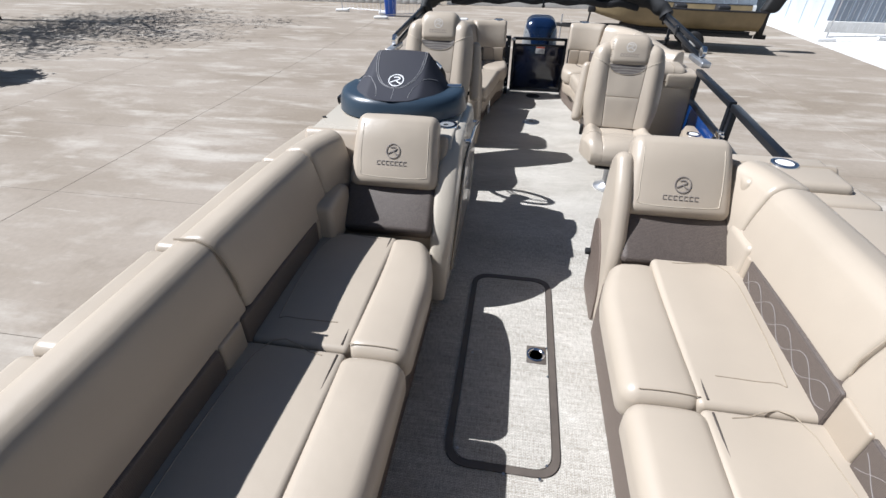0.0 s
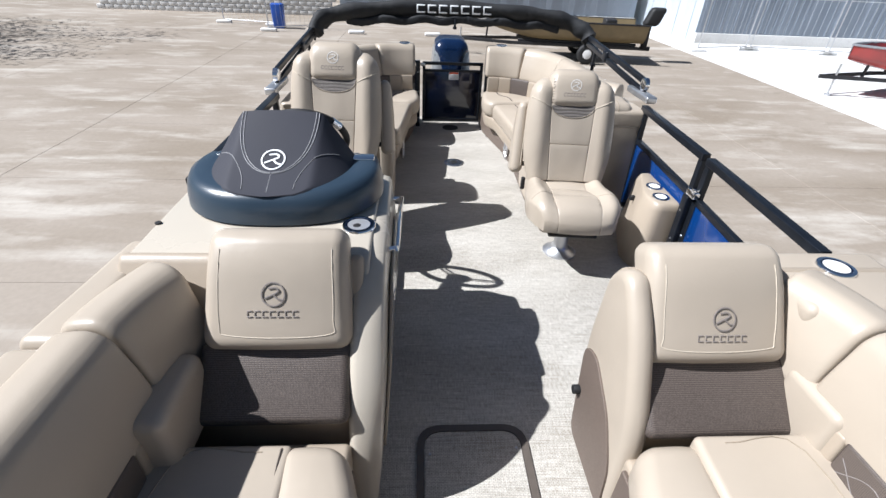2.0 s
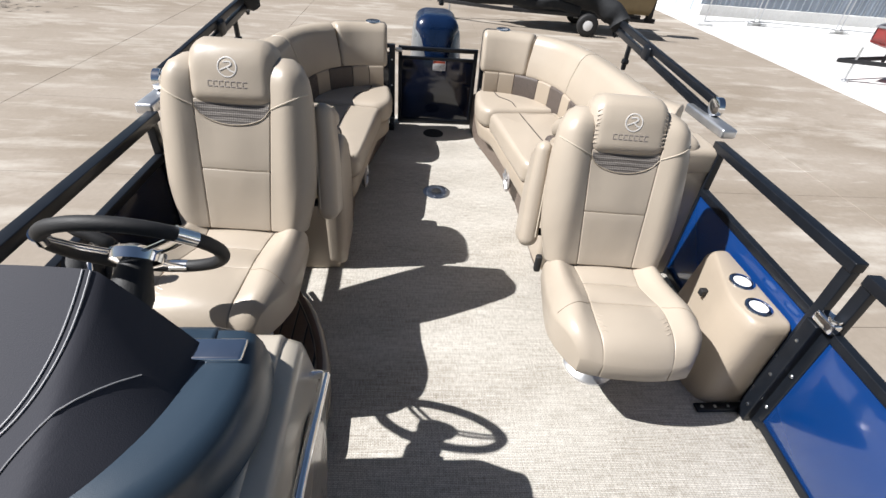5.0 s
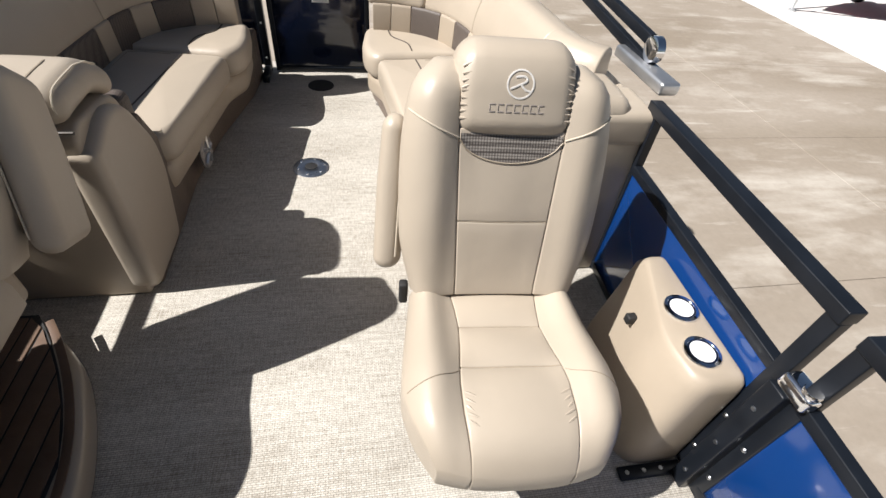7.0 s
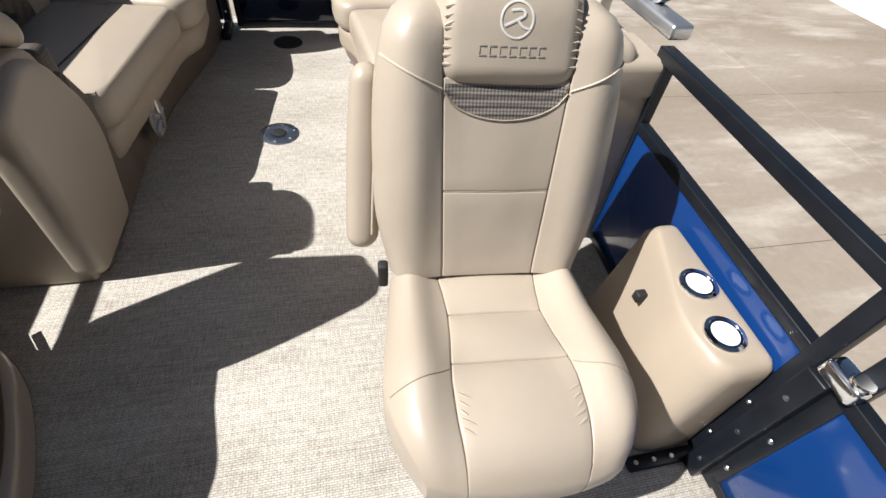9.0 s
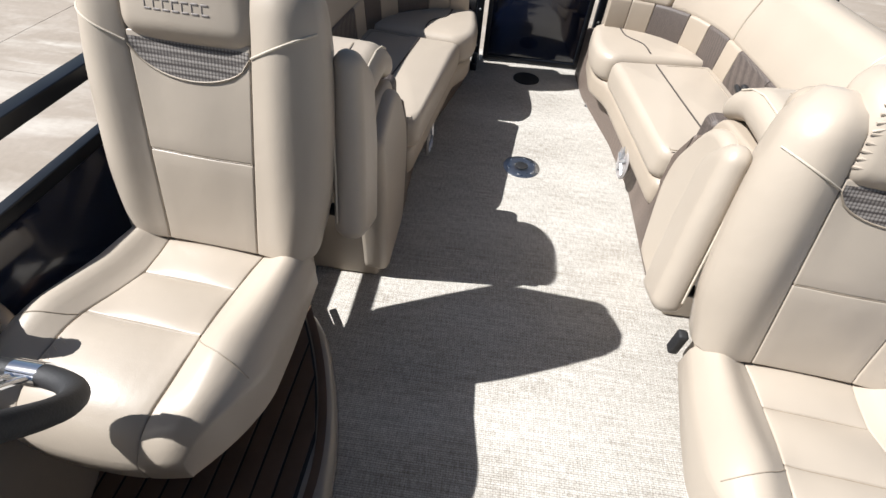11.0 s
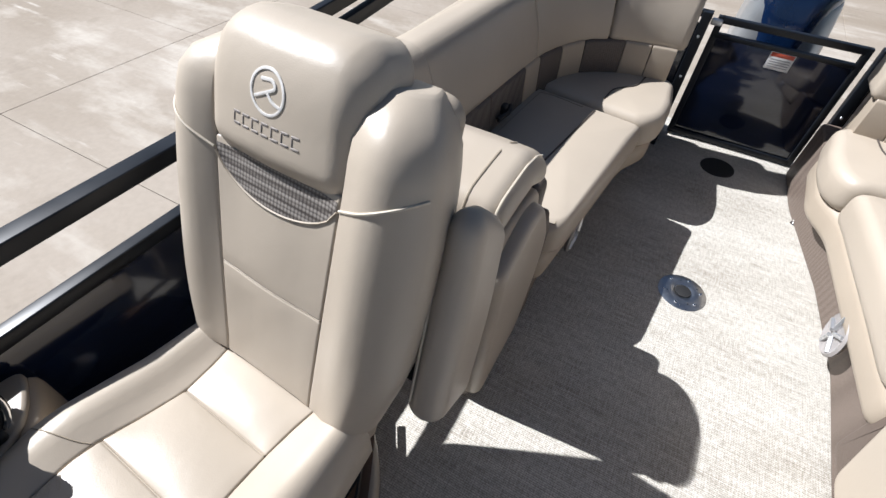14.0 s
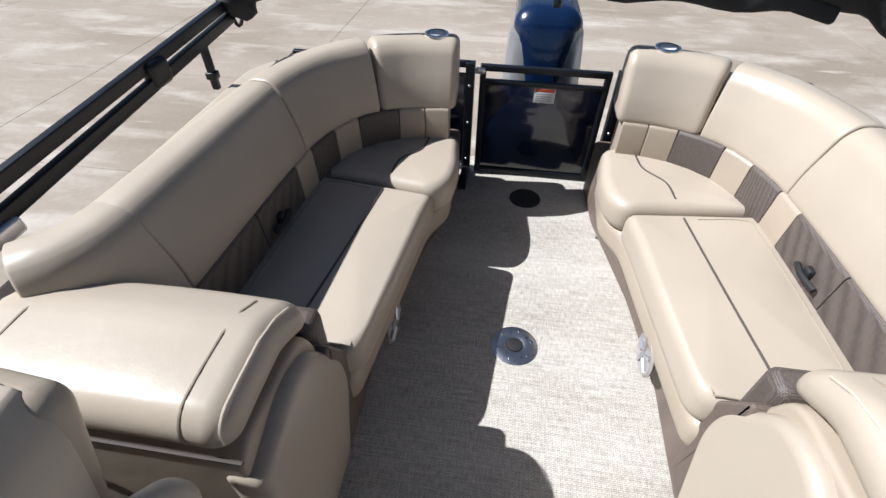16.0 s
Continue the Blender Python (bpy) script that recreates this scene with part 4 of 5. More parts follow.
# ---------------- bow lounges ----------------
def bow_lounge(s, af, am, ab, ao, edge_a, dy, dp, px0, px1, v0, v1, label):
    """A chaise along one side: s is the side, a the distance outward. dy shifts the seat, dp the end backrest."""
    L = thing("bow_lounge", label, "lounge seat", "bow lounges")

    def bx(a0, a1, *rest, **kw):
        lo, hi = sorted((s * a0, s * a1))
        return rbox(lo, hi, *rest, **kw)

    low = 0.515 if s < 0 else 0.532
    split = 0.20 if s < 0 else 0.165
    splits = [-3.0, -1.05, split, 0.93 + dy]
    part("base", bx(af + 0.07, ao + 0.08, -3.0, 1.0 + dp, 0.0, 0.33, 0.02), VINYL_DEEP, L)
    part("kick_panel", bx(af + 0.055, af + 0.072, -2.95, 0.92 + dy, 0.004, 0.31, 0.006), MESH_FINE, L, "brown mesh vinyl base panel")
    for i in range(3):
        y0, y1 = splits[i] + 0.003, splits[i + 1] - 0.003

        def front(x, y, z):
            end = max(0.0, (y - (0.60 + dy)) / 0.33)
            return (x + s * 0.075 * end ** 2 * min(1.0, max(am - abs(x), 0.0) / 0.16), y, z + 0.010 * math.sin(math.pi * (abs(x) - af) / (am - af)))

        part("bolster", bx(af, am, y0, y1, 0.285, 0.440, 0.055, n=(4, 8, 2), k=4, fn=front), VINYL, L)
        part("seat_pad", bx(am - 0.03, ab + 0.06, y0, y1, 0.30, 0.436, 0.022, n=(4, 6, 2), k=3, fn=lambda x, y, z, y0=y0, y1=y1, lift=0.035 if s > 0 and i == 2 else 0.0: (x, y, z + (0.012 * math.sin(math.pi * (y - y0) / (y1 - y0)) + lift * max(0.0, (y - y1 + 0.3) / 0.3)) * (z > 0.4))), VINYL, L)
        part("piping", tube([(s * am, y, 0.4375) for y in np.linspace(y0 + 0.02, y1 - 0.02, 6)], 0.0035, 6), PIPING, L, "dark piping")
        inner = [(s * (am + 0.05), y1 - 0.03), (s * (ab - 0.05), y1 - 0.06), (s * (ab - 0.05), y0 + 0.16), (s * (ab - 0.09), y0 + 0.12), (s * (am + 0.05), y0 + 0.12)]
        part("stitching", tube([(p.x, p.y, 0.4365 + 0.0122 * math.sin(math.pi * (p.y - y0) / (y1 - y0)) + (0.035 * max(0.0, (p.y - y1 + 0.3) / 0.3) if s > 0 and i == 2 else 0.0)) for p in smooth_path([(*q, 0) for q in inner], 5)], 0.0022, 5), SEAM, L)
        part("end_stitching", tube([(s * a, y0 + 0.028, 0.436 + 0.010 * math.sin(math.pi * (a - af) / (am - af))) for a in np.linspace(af + 0.05, am - 0.02, 6)], 0.002, 5), SEAM, L)
    # band of mesh and plain vinyl under the backrest
    mids = [-2.35, -1.55, -0.70, 0.115 + dy, 0.90 + dy]
    cuts = [-3.0] + [c for q in mids for c in (q - 0.065, q + 0.065)] + [0.99 + dy]
    for k in range(len(cuts) - 1):
        part("back_band", bx(ab - 0.008, ab + 0.10, cuts[k] + 0.001, cuts[k + 1] - 0.001, 0.40, low + 0.03, 0.012, n=(1, 3, 2)), VINYL_DEEP if k % 2 else MESH, L, "" if k % 2 else "taupe mesh vinyl band")
        if k % 2 == 0 and s > 0 and cuts[k + 1] > -0.8:
            for ph in (0, math.pi):
                part("quilting", tube([(s * (ab - 0.0085), yy, 0.487 + 0.038 * math.sin((yy - cuts[k]) * 26 + ph)) for yy in np.linspace(cuts[k] + 0.02, cuts[k + 1] - 0.02, 40)], 0.0011, 4), GRILLE, L, "pale quilted stitching")
    # backrest pads
    prof = rounded([(0.0, low), (0.015, 0.66), (0.055, 0.785), (0.10, 0.815), (ao - ab, 0.80), (ao - ab + 0.015, 0.68), (ao - ab, 0.53)], [0.03, 0.08, 0.05, 0.04, 0.05, 0.05, 0.01], 4)
    for y0, y1, bend in ((-3.0, -0.98, 0), (-0.975, split + 0.04, 0), (split + 0.045, 0.985 + dy, 0), (0.99 + dy, 1.22 + dp * 0.5, 1)):
        pts = [(ab - (0.03 * max(yy - 0.35 - dy, 0) ** 2 + (0.05 * max((yy - 0.99 - dy) / 0.23, 0) ** 2 if bend else 0)), yy) for yy in np.linspace(y0, y1, 9)]
        v, f = sweep([(-o, z) for o, z in prof], pts, 0.022)
        part("backrest", ([(s * p[0], p[1], p[2]) for p in v], f), VINYL, L)
    for yy in (split + 0.045, -0.975):
        part("seam_welt", tube([(s * (ab - 0.002 + o), yy - 0.012, z + 0.002) for o, z in ((0.012, 0.60), (0.012, 0.66), (0.034, 0.735), (0.064, 0.792), (0.11, 0.813), (ao - ab - 0.02, 0.808))], 0.004, 6), SEAM, L)
    # outer shelf cushions
    for y0, y1 in ((-3.0, -0.2), (-0.195, split + 0.065), (split + 0.07, 1.0 + dy), (1.005 + dy, 1.50 if s < 0 else 1.33 + dp)):
        part("side_cushion", bx(ao - 0.03, edge_a, y0, y1, 0.60, 0.745, 0.03, n=(2, 4, 1), fn=lambda x, y, z: (x - s * 0.05 * max(y - 0.9, 0) / 0.6 * (abs(x) > ao), y, z)), VINYL, L)
    part("side_wall", bx(ao + 0.06, 1.265, -3.0, 1.30 + dp, 0.0, 0.61, 0.01), VINYL_DEEP, L)
    # reclined end backrest
    d, nn = Vector((0, 0.50, 0.866)), Vector((0, -0.866, 0.50))
    dm, nm = Vector((0, 0.70, 0.714)), Vector((0, -0.714, 0.70))
    cen = (px0 + px1) / 2

    def rec(base, up, out):
        return lambda x, v, w: (s * x, base[0] + dp + up.y * v + out.y * w, base[1] + up.z * v + out.z * w)

    mesh_base = (0.985, 0.425)
    part("lumbar_panel", rbox(px0 + 0.008, px1 + 0.012, 0.0, 0.25, -0.12, 0.0, 0.03, (4, 3, 1), 3, rec(mesh_base, dm, nm)), MESH, L, "taupe mesh lumbar panel")
    pil = (1.145, 0.578)

    def pillow(x, v, w):
        k = 1 - 0.10 * (v / 0.36)
        x2 = cen + (x - cen) * k
        w2 = w + (0.018 * (1 - ((x - cen) / (px1 - px0) * 2) ** 2) if w > 0 else 0)
        if v > v1 - 0.14:
            w2 -= (v - v1 + 0.14) ** 2 * 1.6
        return rec(pil, d, nn)(x2, v, w2)

    p = part("head_pillow", rbox(px0, px1, v0, v1, -0.10, 0.035, 0.045, (6, 6, 2), 4, pillow), VINYL, L)
    edge = [(px0 + 0.045, v1 - 0.06), (px0 + 0.05, v0 + 0.10), (px0 + 0.075, v0 + 0.05), (px1 - 0.10, v0 + 0.05), (px1 - 0.06, v0 + 0.09), (px1 - 0.05, v1 - 0.06)]
    part("pillow_stitching", tube([pillow(q.x, q.y, 0.0351) for q in smooth_path([(a, b, 0) for a, b in edge], 5)], 0.0016, 5), STITCH, p)
    flip = s
    emblem(0.034, LOGO_GREY, L, lambda x, y, z: pillow(cen + flip * x, (0.172 if s < 0 else 0.142) + y, 0.0375 + z))
    name_bars(0.155, 0.021, LOGO_GREY, L, lambda x, y, z: pillow(cen + flip * x, (0.115 if s < 0 else 0.085) + y, 0.037 + z))
    part("corner_pad", bx(px1 - 0.01, ab + 0.12, 0.86 + dy, 1.12 + dp, 0.38, 0.60, 0.03, n=(2, 2, 2)), VINYL, L)
    body = rounded([(1.04, 0.0), (1.36, 0.0), (1.41, 0.40), (1.40, 0.74), (1.34, 0.80), (1.22, 0.62), (1.06, 0.42)], 0.05, 5)
    body = [(y + dp, z) for y, z in body]
    lo, hi = sorted((s * (px0 - 0.02), s * 1.24))
    part("end_body", prism(body, 0, lo, hi, 0.02), VINYL_DEEP, L)
    return L


left_lounge = bow_lounge(-1, 0.455, 0.695, 1.02, 1.225, 1.345, 0.0, 0.0, 0.517, 0.960, 0.0, 0.36, "beige vinyl bow chaise with taupe mesh band beside the helm console")
right_lounge = bow_lounge(1, 0.232, 0.485, 0.80, 1.02, 1.30, -0.02, -0.07, 0.335, 0.790, 0.0, 0.36, "beige vinyl bow chaise with cup holder beside the side gate")
# rounded cheek panel at the end of the open-side chaise
cheek = rounded([(0.90, 0.02), (1.28, 0.02), (1.34, 0.45), (1.31, 0.76), (1.20, 0.835), (1.06, 0.68), (0.93, 0.42)], 0.09, 6)
part("cheek_panel", prism(cheek, 0, 0.288, 0.365, 0.035), VINYL, right_lounge)
part("cheek_mesh", prism(rounded([(0.93, 0.03), (1.25, 0.03), (1.31, 0.42), (1.22, 0.46), (1.05, 0.36), (0.95, 0.22)], 0.05, 4), 0, 0.280, 0.290, 0.002), MESH_FINE, right_lounge, "brown mesh lower panel")
part("cheek_knob", disc(0.018, 0.03, (0.285, 1.26, 0.24), turn(0, -90, 0)), RUBBER, right_lounge, "black adjuster knob")
part("shelf_cap", rbox(0.80, 1.22, 1.08, 1.39, 0.70, 0.780, 0.03, (2, 2, 1), 3), VINYL, right_lounge)
cup_holder((1.023, 1.285, 0.780), 0.05, right_lounge)

# ---------------- helm console ----------------
console = thing("helm_console", "cream fibreglass helm console with slate pod and charcoal cowl", "console")
body = rounded([(1.20, 0.0), (2.10, 0.0), (2.12, 0.60), (2.05, 0.765), (1.36, 0.765), (1.24, 0.62)], 0.03, 4)
part("body", prism(body, 0, -1.235, -0.480, 0.012), GEL, console)
wing = rounded([(0.95, 0.02), (2.09, 0.02), (2.13, 0.45), (2.06, 0.755), (1.42, 0.758), (1.22, 0.68), (1.05, 0.48), (0.97, 0.28)], [0.06, 0.04, 0.1, 0.05, 0.1, 0.15, 0.1, 0.1], 6)


def wing_fn(x, y, z):
    out = 0.022 * math.sin(math.pi * min(max((z - 0.05) / 0.75, 0), 1)) + 0.018 * math.sin((y - 0.9) * 2.4)
    return (x + (out if x > -0.47 else 0), y, z)


part("side_panel", moved(prism(wing, 0, -0.535, -0.455, 0.03), wing_fn), GEL, console)
inset_p = rounded([(1.08, 0.12), (2.02, 0.12), (2.04, 0.42), (1.98, 0.60), (1.45, 0.60), (1.22, 0.42)], 0.08, 5)
part("side_inset", moved(prism(inset_p, 0, -0.462, -0.450, 0.005), lambda x, y, z: (wing_fn(-0.455, y, z)[0] + (x + 0.455) + 0.002, y, z)), GEL_TAN, console, "glossy tan side inset")
# pod tray
PCX, PCY = -0.836, 1.945


def pod_ring(scale_x, scale_y, z, m=40):
    pts = []
    for k in range(m + 1):
        t = math.pi + math.pi * k / m
        c, sn = math.cos(t), math.sin(t)
        e = 0.74
        aft = 1 - 0.10 * (1 - abs(sn)) ** 3
        pts.append((PCX + 0.398 * scale_x * aft * math.copysign(abs(c) ** e, c), PCY + 0.405 * scale_y * math.copysign(abs(sn) ** 0.95, sn), z))
    return pts


rings = [pod_ring(0.97, 0.97, 0.765), pod_ring(1.0, 1.0, 0.773), pod_ring(0.995, 0.99, 0.81), pod_ring(0.975, 0.965, 0.850), pod_ring(0.945, 0.925, 0.872), pod_ring(0.89, 0.86, 0.882), pod_ring(0.78, 0.72, 0.882), pod_ring(0.5, 0.4, 0.875)]
m = len(rings[0])
pv = [q for r in rings for q in r]
pf = [(i * m + k, i * m + k + 1, (i + 1) * m + k + 1, (i + 1) * m + k) for i in range(len(rings) - 1) for k in range(m - 1)]
back = [i * m for i in range(len(rings))] + [i * m + m - 1 for i in range(len(rings) - 1, -1, -1)]
pf += [tuple(back), tuple(range((len(rings) - 1) * m, len(rings) * m))]
part("pod", (pv, pf), POD, console, "slate blue moulded pod")


COWL_W = 0.262


def cowl_pt(u, v, lift=0.0):
    """u across, v from the nose back."""
    bw = COWL_W * math.sqrt(max(1 - (1 - v) ** 2.3, 0.0)) ** 0.9 + 0.012
    tw = 0.145
    H = 0.002 + 0.192 * v ** 1.25
    edge = min(tw / bw, 0.92)
    a = abs(u)
    if a <= edge:
        h = H * (1 - 0.04 * (a / edge) ** 2)
    else:
        t = (a - edge) / (1 - edge)
        h = H * 0.96 * (1 - t ** 1.12)
    return (-0.846 + 0.004 * v + u * bw, 1.562 + 0.345 * v, 0.872 + h + lift)


cu, cv = 44, 26
cvs = [cowl_pt(-1 + 2 * i / cu, j / cv) for j in range(cv + 1) for i in range(cu + 1)]
cvs += [(p[0], p[1], 0.860) for p in (cowl_pt(-1 + 2 * i / cu, 1.0) for i in range(cu + 1))]
cf = [(j * (cu + 1) + i, j * (cu + 1) + i + 1, (j + 1) * (cu + 1) + i + 1, (j + 1) * (cu + 1) + i) for j in range(cv + 1) for i in range(cu)]
cowl = part("cowl", (cvs, cf), COWL, console, "stitched charcoal vinyl cowl", True, 35)
for sgn in (-1, 1):
    def on_top(x, v):
        bw = COWL_W * math.sqrt(max(1 - (1 - v) ** 2.3, 0.0)) ** 0.9 + 0.012
        return cowl_pt(x / bw, v, 0.0012)
    for off in (0.0, 0.011):
        part("stitching", tube([on_top(sgn * (0.002 + (0.140 - off) * math.sqrt(max(1 - (1 - q) ** 2.4, 0.0))), 0.285 + off + (0.71 - off) * q) for q in np.linspace(0.0, 1.0, 22) ** 1.6], 0.0014, 5), GREY_PRINT, cowl)
    part("stitching", tube([on_top(sgn * (0.218 - 0.13 * math.sin(math.pi * 0.5 * (1 - (v - 0.10) / 0.62))), v) for v in np.linspace(0.10, 0.72, 12)], 0.0013, 5), GREY_PRINT, cowl)
part("centre_seam", tube([cowl_pt(0, v, 0.0) for v in np.linspace(0.06, 0.285, 6)], 0.0013, 5), GREY_PRINT, cowl)
emblem(0.042, LOGO_WHITE, cowl, lambda x, y, z: (lambda q: (q[0], q[1], q[2]))(cowl_pt(x / 0.250, 0.44 + y / 0.385, 0.002 + z)), "emblem")
cup_holder((-0.534, 1.558, 0.765), 0.052, console, empty=True)
part("deck_plug", disc(0.011, 0.006, (-1.225, 1.562, 0.765)), RUBBER, console)
grab = part("grab_rail", tube(smooth_path([(-0.455, 1.50, 0.70), (-0.405, 1.50, 0.708), (-0.398, 1.52, 0.71), (-0.398, 1.76, 0.70), (-0.398, 2.00, 0.645), (-0.405, 2.035, 0.632), (-0.455, 2.035, 0.63)], 6), 0.0105, 10), CHROME, console, "chrome grab rail")
for y, z in ((1.50, 0.70), (2.035, 0.63)):
    part("rail_mount", disc(0.02, 0.012, (-0.452, y, z), turn(0, 90, 0)), CHROME, grab)
part("badge", tube([(-0.420, 1.60 + 0.028 * math.cos(a), 0.42 + 0.028 * math.sin(a)) for a in np.linspace(0, 6.283, 18, endpoint=False)], 0.004, 6, True), CHROME, console)
part("dash", prism(rounded([(1.90, 0.55), (2.10, 0.55), (2.07, 0.74), (1.95, 0.888), (1.90, 0.888)], 0.02, 3), 0, -1.13, -0.56, 0.01), POD, console, "slate dashboard face")
part("switch_bar", rbox(-0.60, -0.50, 1.87, 1.92, 0.878, 0.892, 0.006, (1, 1, 1), 2), CHROME, console, "chrome trim bar")
part("lower_face", prism(rounded([(2.11, 0.10), (2.135, 0.10), (2.135, 0.55), (2.11, 0.55)], 0.008, 3), 0, -1.20, -0.56, 0.006), GEL_TAN, console, "tan lower helm face")
lb = part("notice", moved(rbox(-0.09, 0.09, -0.05, 0.05, -0.001, 0.001, 0.001, (1, 1, 1), 1), lambda x, y, z: (-0.80 + x, 2.137 + z, 0.44 + y)), STICKER, console, "white printed notice")
for k in range(8):
    part("text_line", moved(rbox(-0.08, 0.08, -0.002, 0.002, 0.001, 0.002, 0.0004, (1, 1, 1), 1), lambda x, y, z, k=k: (-0.80 + x, 2.137 + z, 0.475 + y - k * 0.009)), GREY_PRINT, lb)

# steering wheel
wheel_m = turn(37, 0, 0)
steer = thing("steering_wheel", "black leather steering wheel with chrome spokes", "steering wheel")
SC = Vector((-0.840, 2.235, 0.848))
WN = Matrix.Rotation(radians(-53), 3, "X")


def on_wheel(x, y, z):
    return tuple(SC + WN @ Vector((x, y, z)))


part("rim", moved(tube([(0.180 * math.cos(a), 0.180 * math.sin(a), 0.0) for a in np.linspace(0, 2 * math.pi, 48, endpoint=False)], 0.0165, 12, True), on_wheel), RUBBER, steer, "black leather-wrapped rim")
for a in (-35, 85, 205):
    c, sn = math.cos(radians(a)), math.sin(radians(a))
    for o in (-0.016, 0.016):
        part("spoke", moved(tube([(c * 0.04 - sn * o, sn * 0.04 + c * o, -0.018), (c * 0.11 - sn * o, sn * 0.11 + c * o, -0.012), (c * 0.180 - sn * o * 0.8, sn * 0.180 + c * o * 0.8, 0)], 0.008, 8, False, 0.5), on_wheel), CHROME, steer, "chrome spoke")
    part("collar", moved(tube([(c * 0.180 - sn * t, sn * 0.180 + c * t, 0) for t in (-0.024, 0, 0.024)], 0.0185, 12), on_wheel), CHROME, steer, "chrome collar")
part("hub", moved(lathe([(0.02, -0.05), (0.055, -0.035), (0.06, -0.012), (0.05, -0.004), (0.03, 0.0)], 0, 0, 0, 28), on_wheel), CHROME, steer, "polished hub")
part("hub_cap", moved(lathe([(0.03, -0.004), (0.029, 0.004), (0.02, 0.006)], 0, 0, 0, 24), on_wheel), RUBBER, steer, "black centre cap")
part("column", moved(tube([(0, 0, -0.20), (0, 0, -0.12), (0, 0, -0.04)], [0.035, 0.05, 0.035], 16), on_wheel), RUBBER, steer)

# throttle on its side box
side_plan = lambda g: rounded([(-1.225, 2.11 + g), (-0.98 - g, 2.11 + g), (-1.02 - g, 2.35), (-1.10 - g, 2.52 - g), (-1.225, 2.58 - g)], 0.05, 5)
side_box = thing("side_box", "tan moulded box carrying the throttle", "box")
part("body", prism(side_plan(0.0), 2, 0.095, 0.530, 0.03), GEL_TAN, side_box)
part("top_plate", prism(side_plan(0.012), 2, 0.528, 0.545, 0.008), GEL_TAN, side_box)
thr = thing("throttle", "black and chrome throttle lever on side box", "throttle")
part("housing", lathe([(0.05, -0.03), (0.09, -0.028), (0.10, 0.0), (0.085, 0.03), (0.04, 0.045)], -1.140, 2.415, 0.600, 28, turn(0, 90, 20)), RUBBER, thr)
part("ring", tube([tuple(Vector((-1.140, 2.415, 0.600)) + turn(0, 90, 20) @ Vector((0.082 * math.cos(a), 0.082 * math.sin(a), 0.034))) for a in np.linspace(0, 6.283, 26, endpoint=False)], 0.008, 8, True), CHROME, thr, "chrome ring")
part("lever", tube(smooth_path([(-1.080, 2.435, 0.585), (-1.060, 2.445, 0.640), (-1.065, 2.45, 0.690)], 4), 0.020, 10, False, 1.3), CHROME, thr, "chrome lever")
part("grip", tube(smooth_path([(-1.055, 2.45, 0.690), (-1.095, 2.45, 0.718), (-1.150, 2.45, 0.745)], 4), [0.016, 0.020, 0.02, 0.019, 0.018, 0.017, 0.017, 0.016, 0.012], 10), RUBBER, thr, "dark grip")
part("foot", rbox(-1.18, -1.10, 2.355, 2.475, 0.54, 0.56, 0.008, (1, 1, 1), 2), RUBBER, thr)

# helm platform with teak slats
platform = thing("helm_platform", "raised helm platform with dark teak slats and moulded rim", "platform")
plan = rounded([(-1.22, 2.14), (-0.475, 2.14), (-0.475, 2.45), (-0.53, 2.66), (-0.62, 2.86), (-0.76, 2.99), (-0.95, 3.06), (-1.22, 3.10)], [0.02, 0.05, 0.15, 0.15, 0.15, 0.15, 0.15, 0.02], 6)
part("rim", prism(plan, 2, 0.0, 0.103, 0.03), GEL_TAN, platform, "moulded tan rim")
edge_x = lambda y: -0.535 - max(y - 2.42, 0) ** 1.75 * 0.60
reach = lambda x: min(2.42 + (max(-0.535 - x, 0.0) / 0.60) ** (1 / 1.75), 3.04)
caulk = [(-0.548, 2.16)] + [(x, reach(x) - 0.012) for x in np.linspace(-0.548, -1.18, 24)] + [(-1.18, 2.16)]
part("caulking", prism(caulk, 2, 0.100, 0.1055), RUBBER, platform, "black caulking between the boards")
for k in range(12):
    x1, x0 = -0.558 - k * 0.052, -0.558 - k * 0.052 - 0.045
    part("slat", prism([(x0, 2.165), (x1, 2.165), (x1, reach(x1) - 0.025), (x0, reach(x0) - 0.025)], 2, 0.099, 0.1095, 0.0015), TEAK, platform)
part("border_slat", tube([(edge_x(y) + 0.012, y, 0.105) for y in np.linspace(2.16, 3.0, 24)], 0.013, 6, False, 0.35), TEAK, platform)


# ---------------- captain's chairs ----------------
def fall(dist, width, r):
    """How far a rounded edge drops at a distance across a pad."""
    e = max(r - min(dist, width - dist), 0.0)
    return r - math.sqrt(max(r * r - e * e, 0.0))


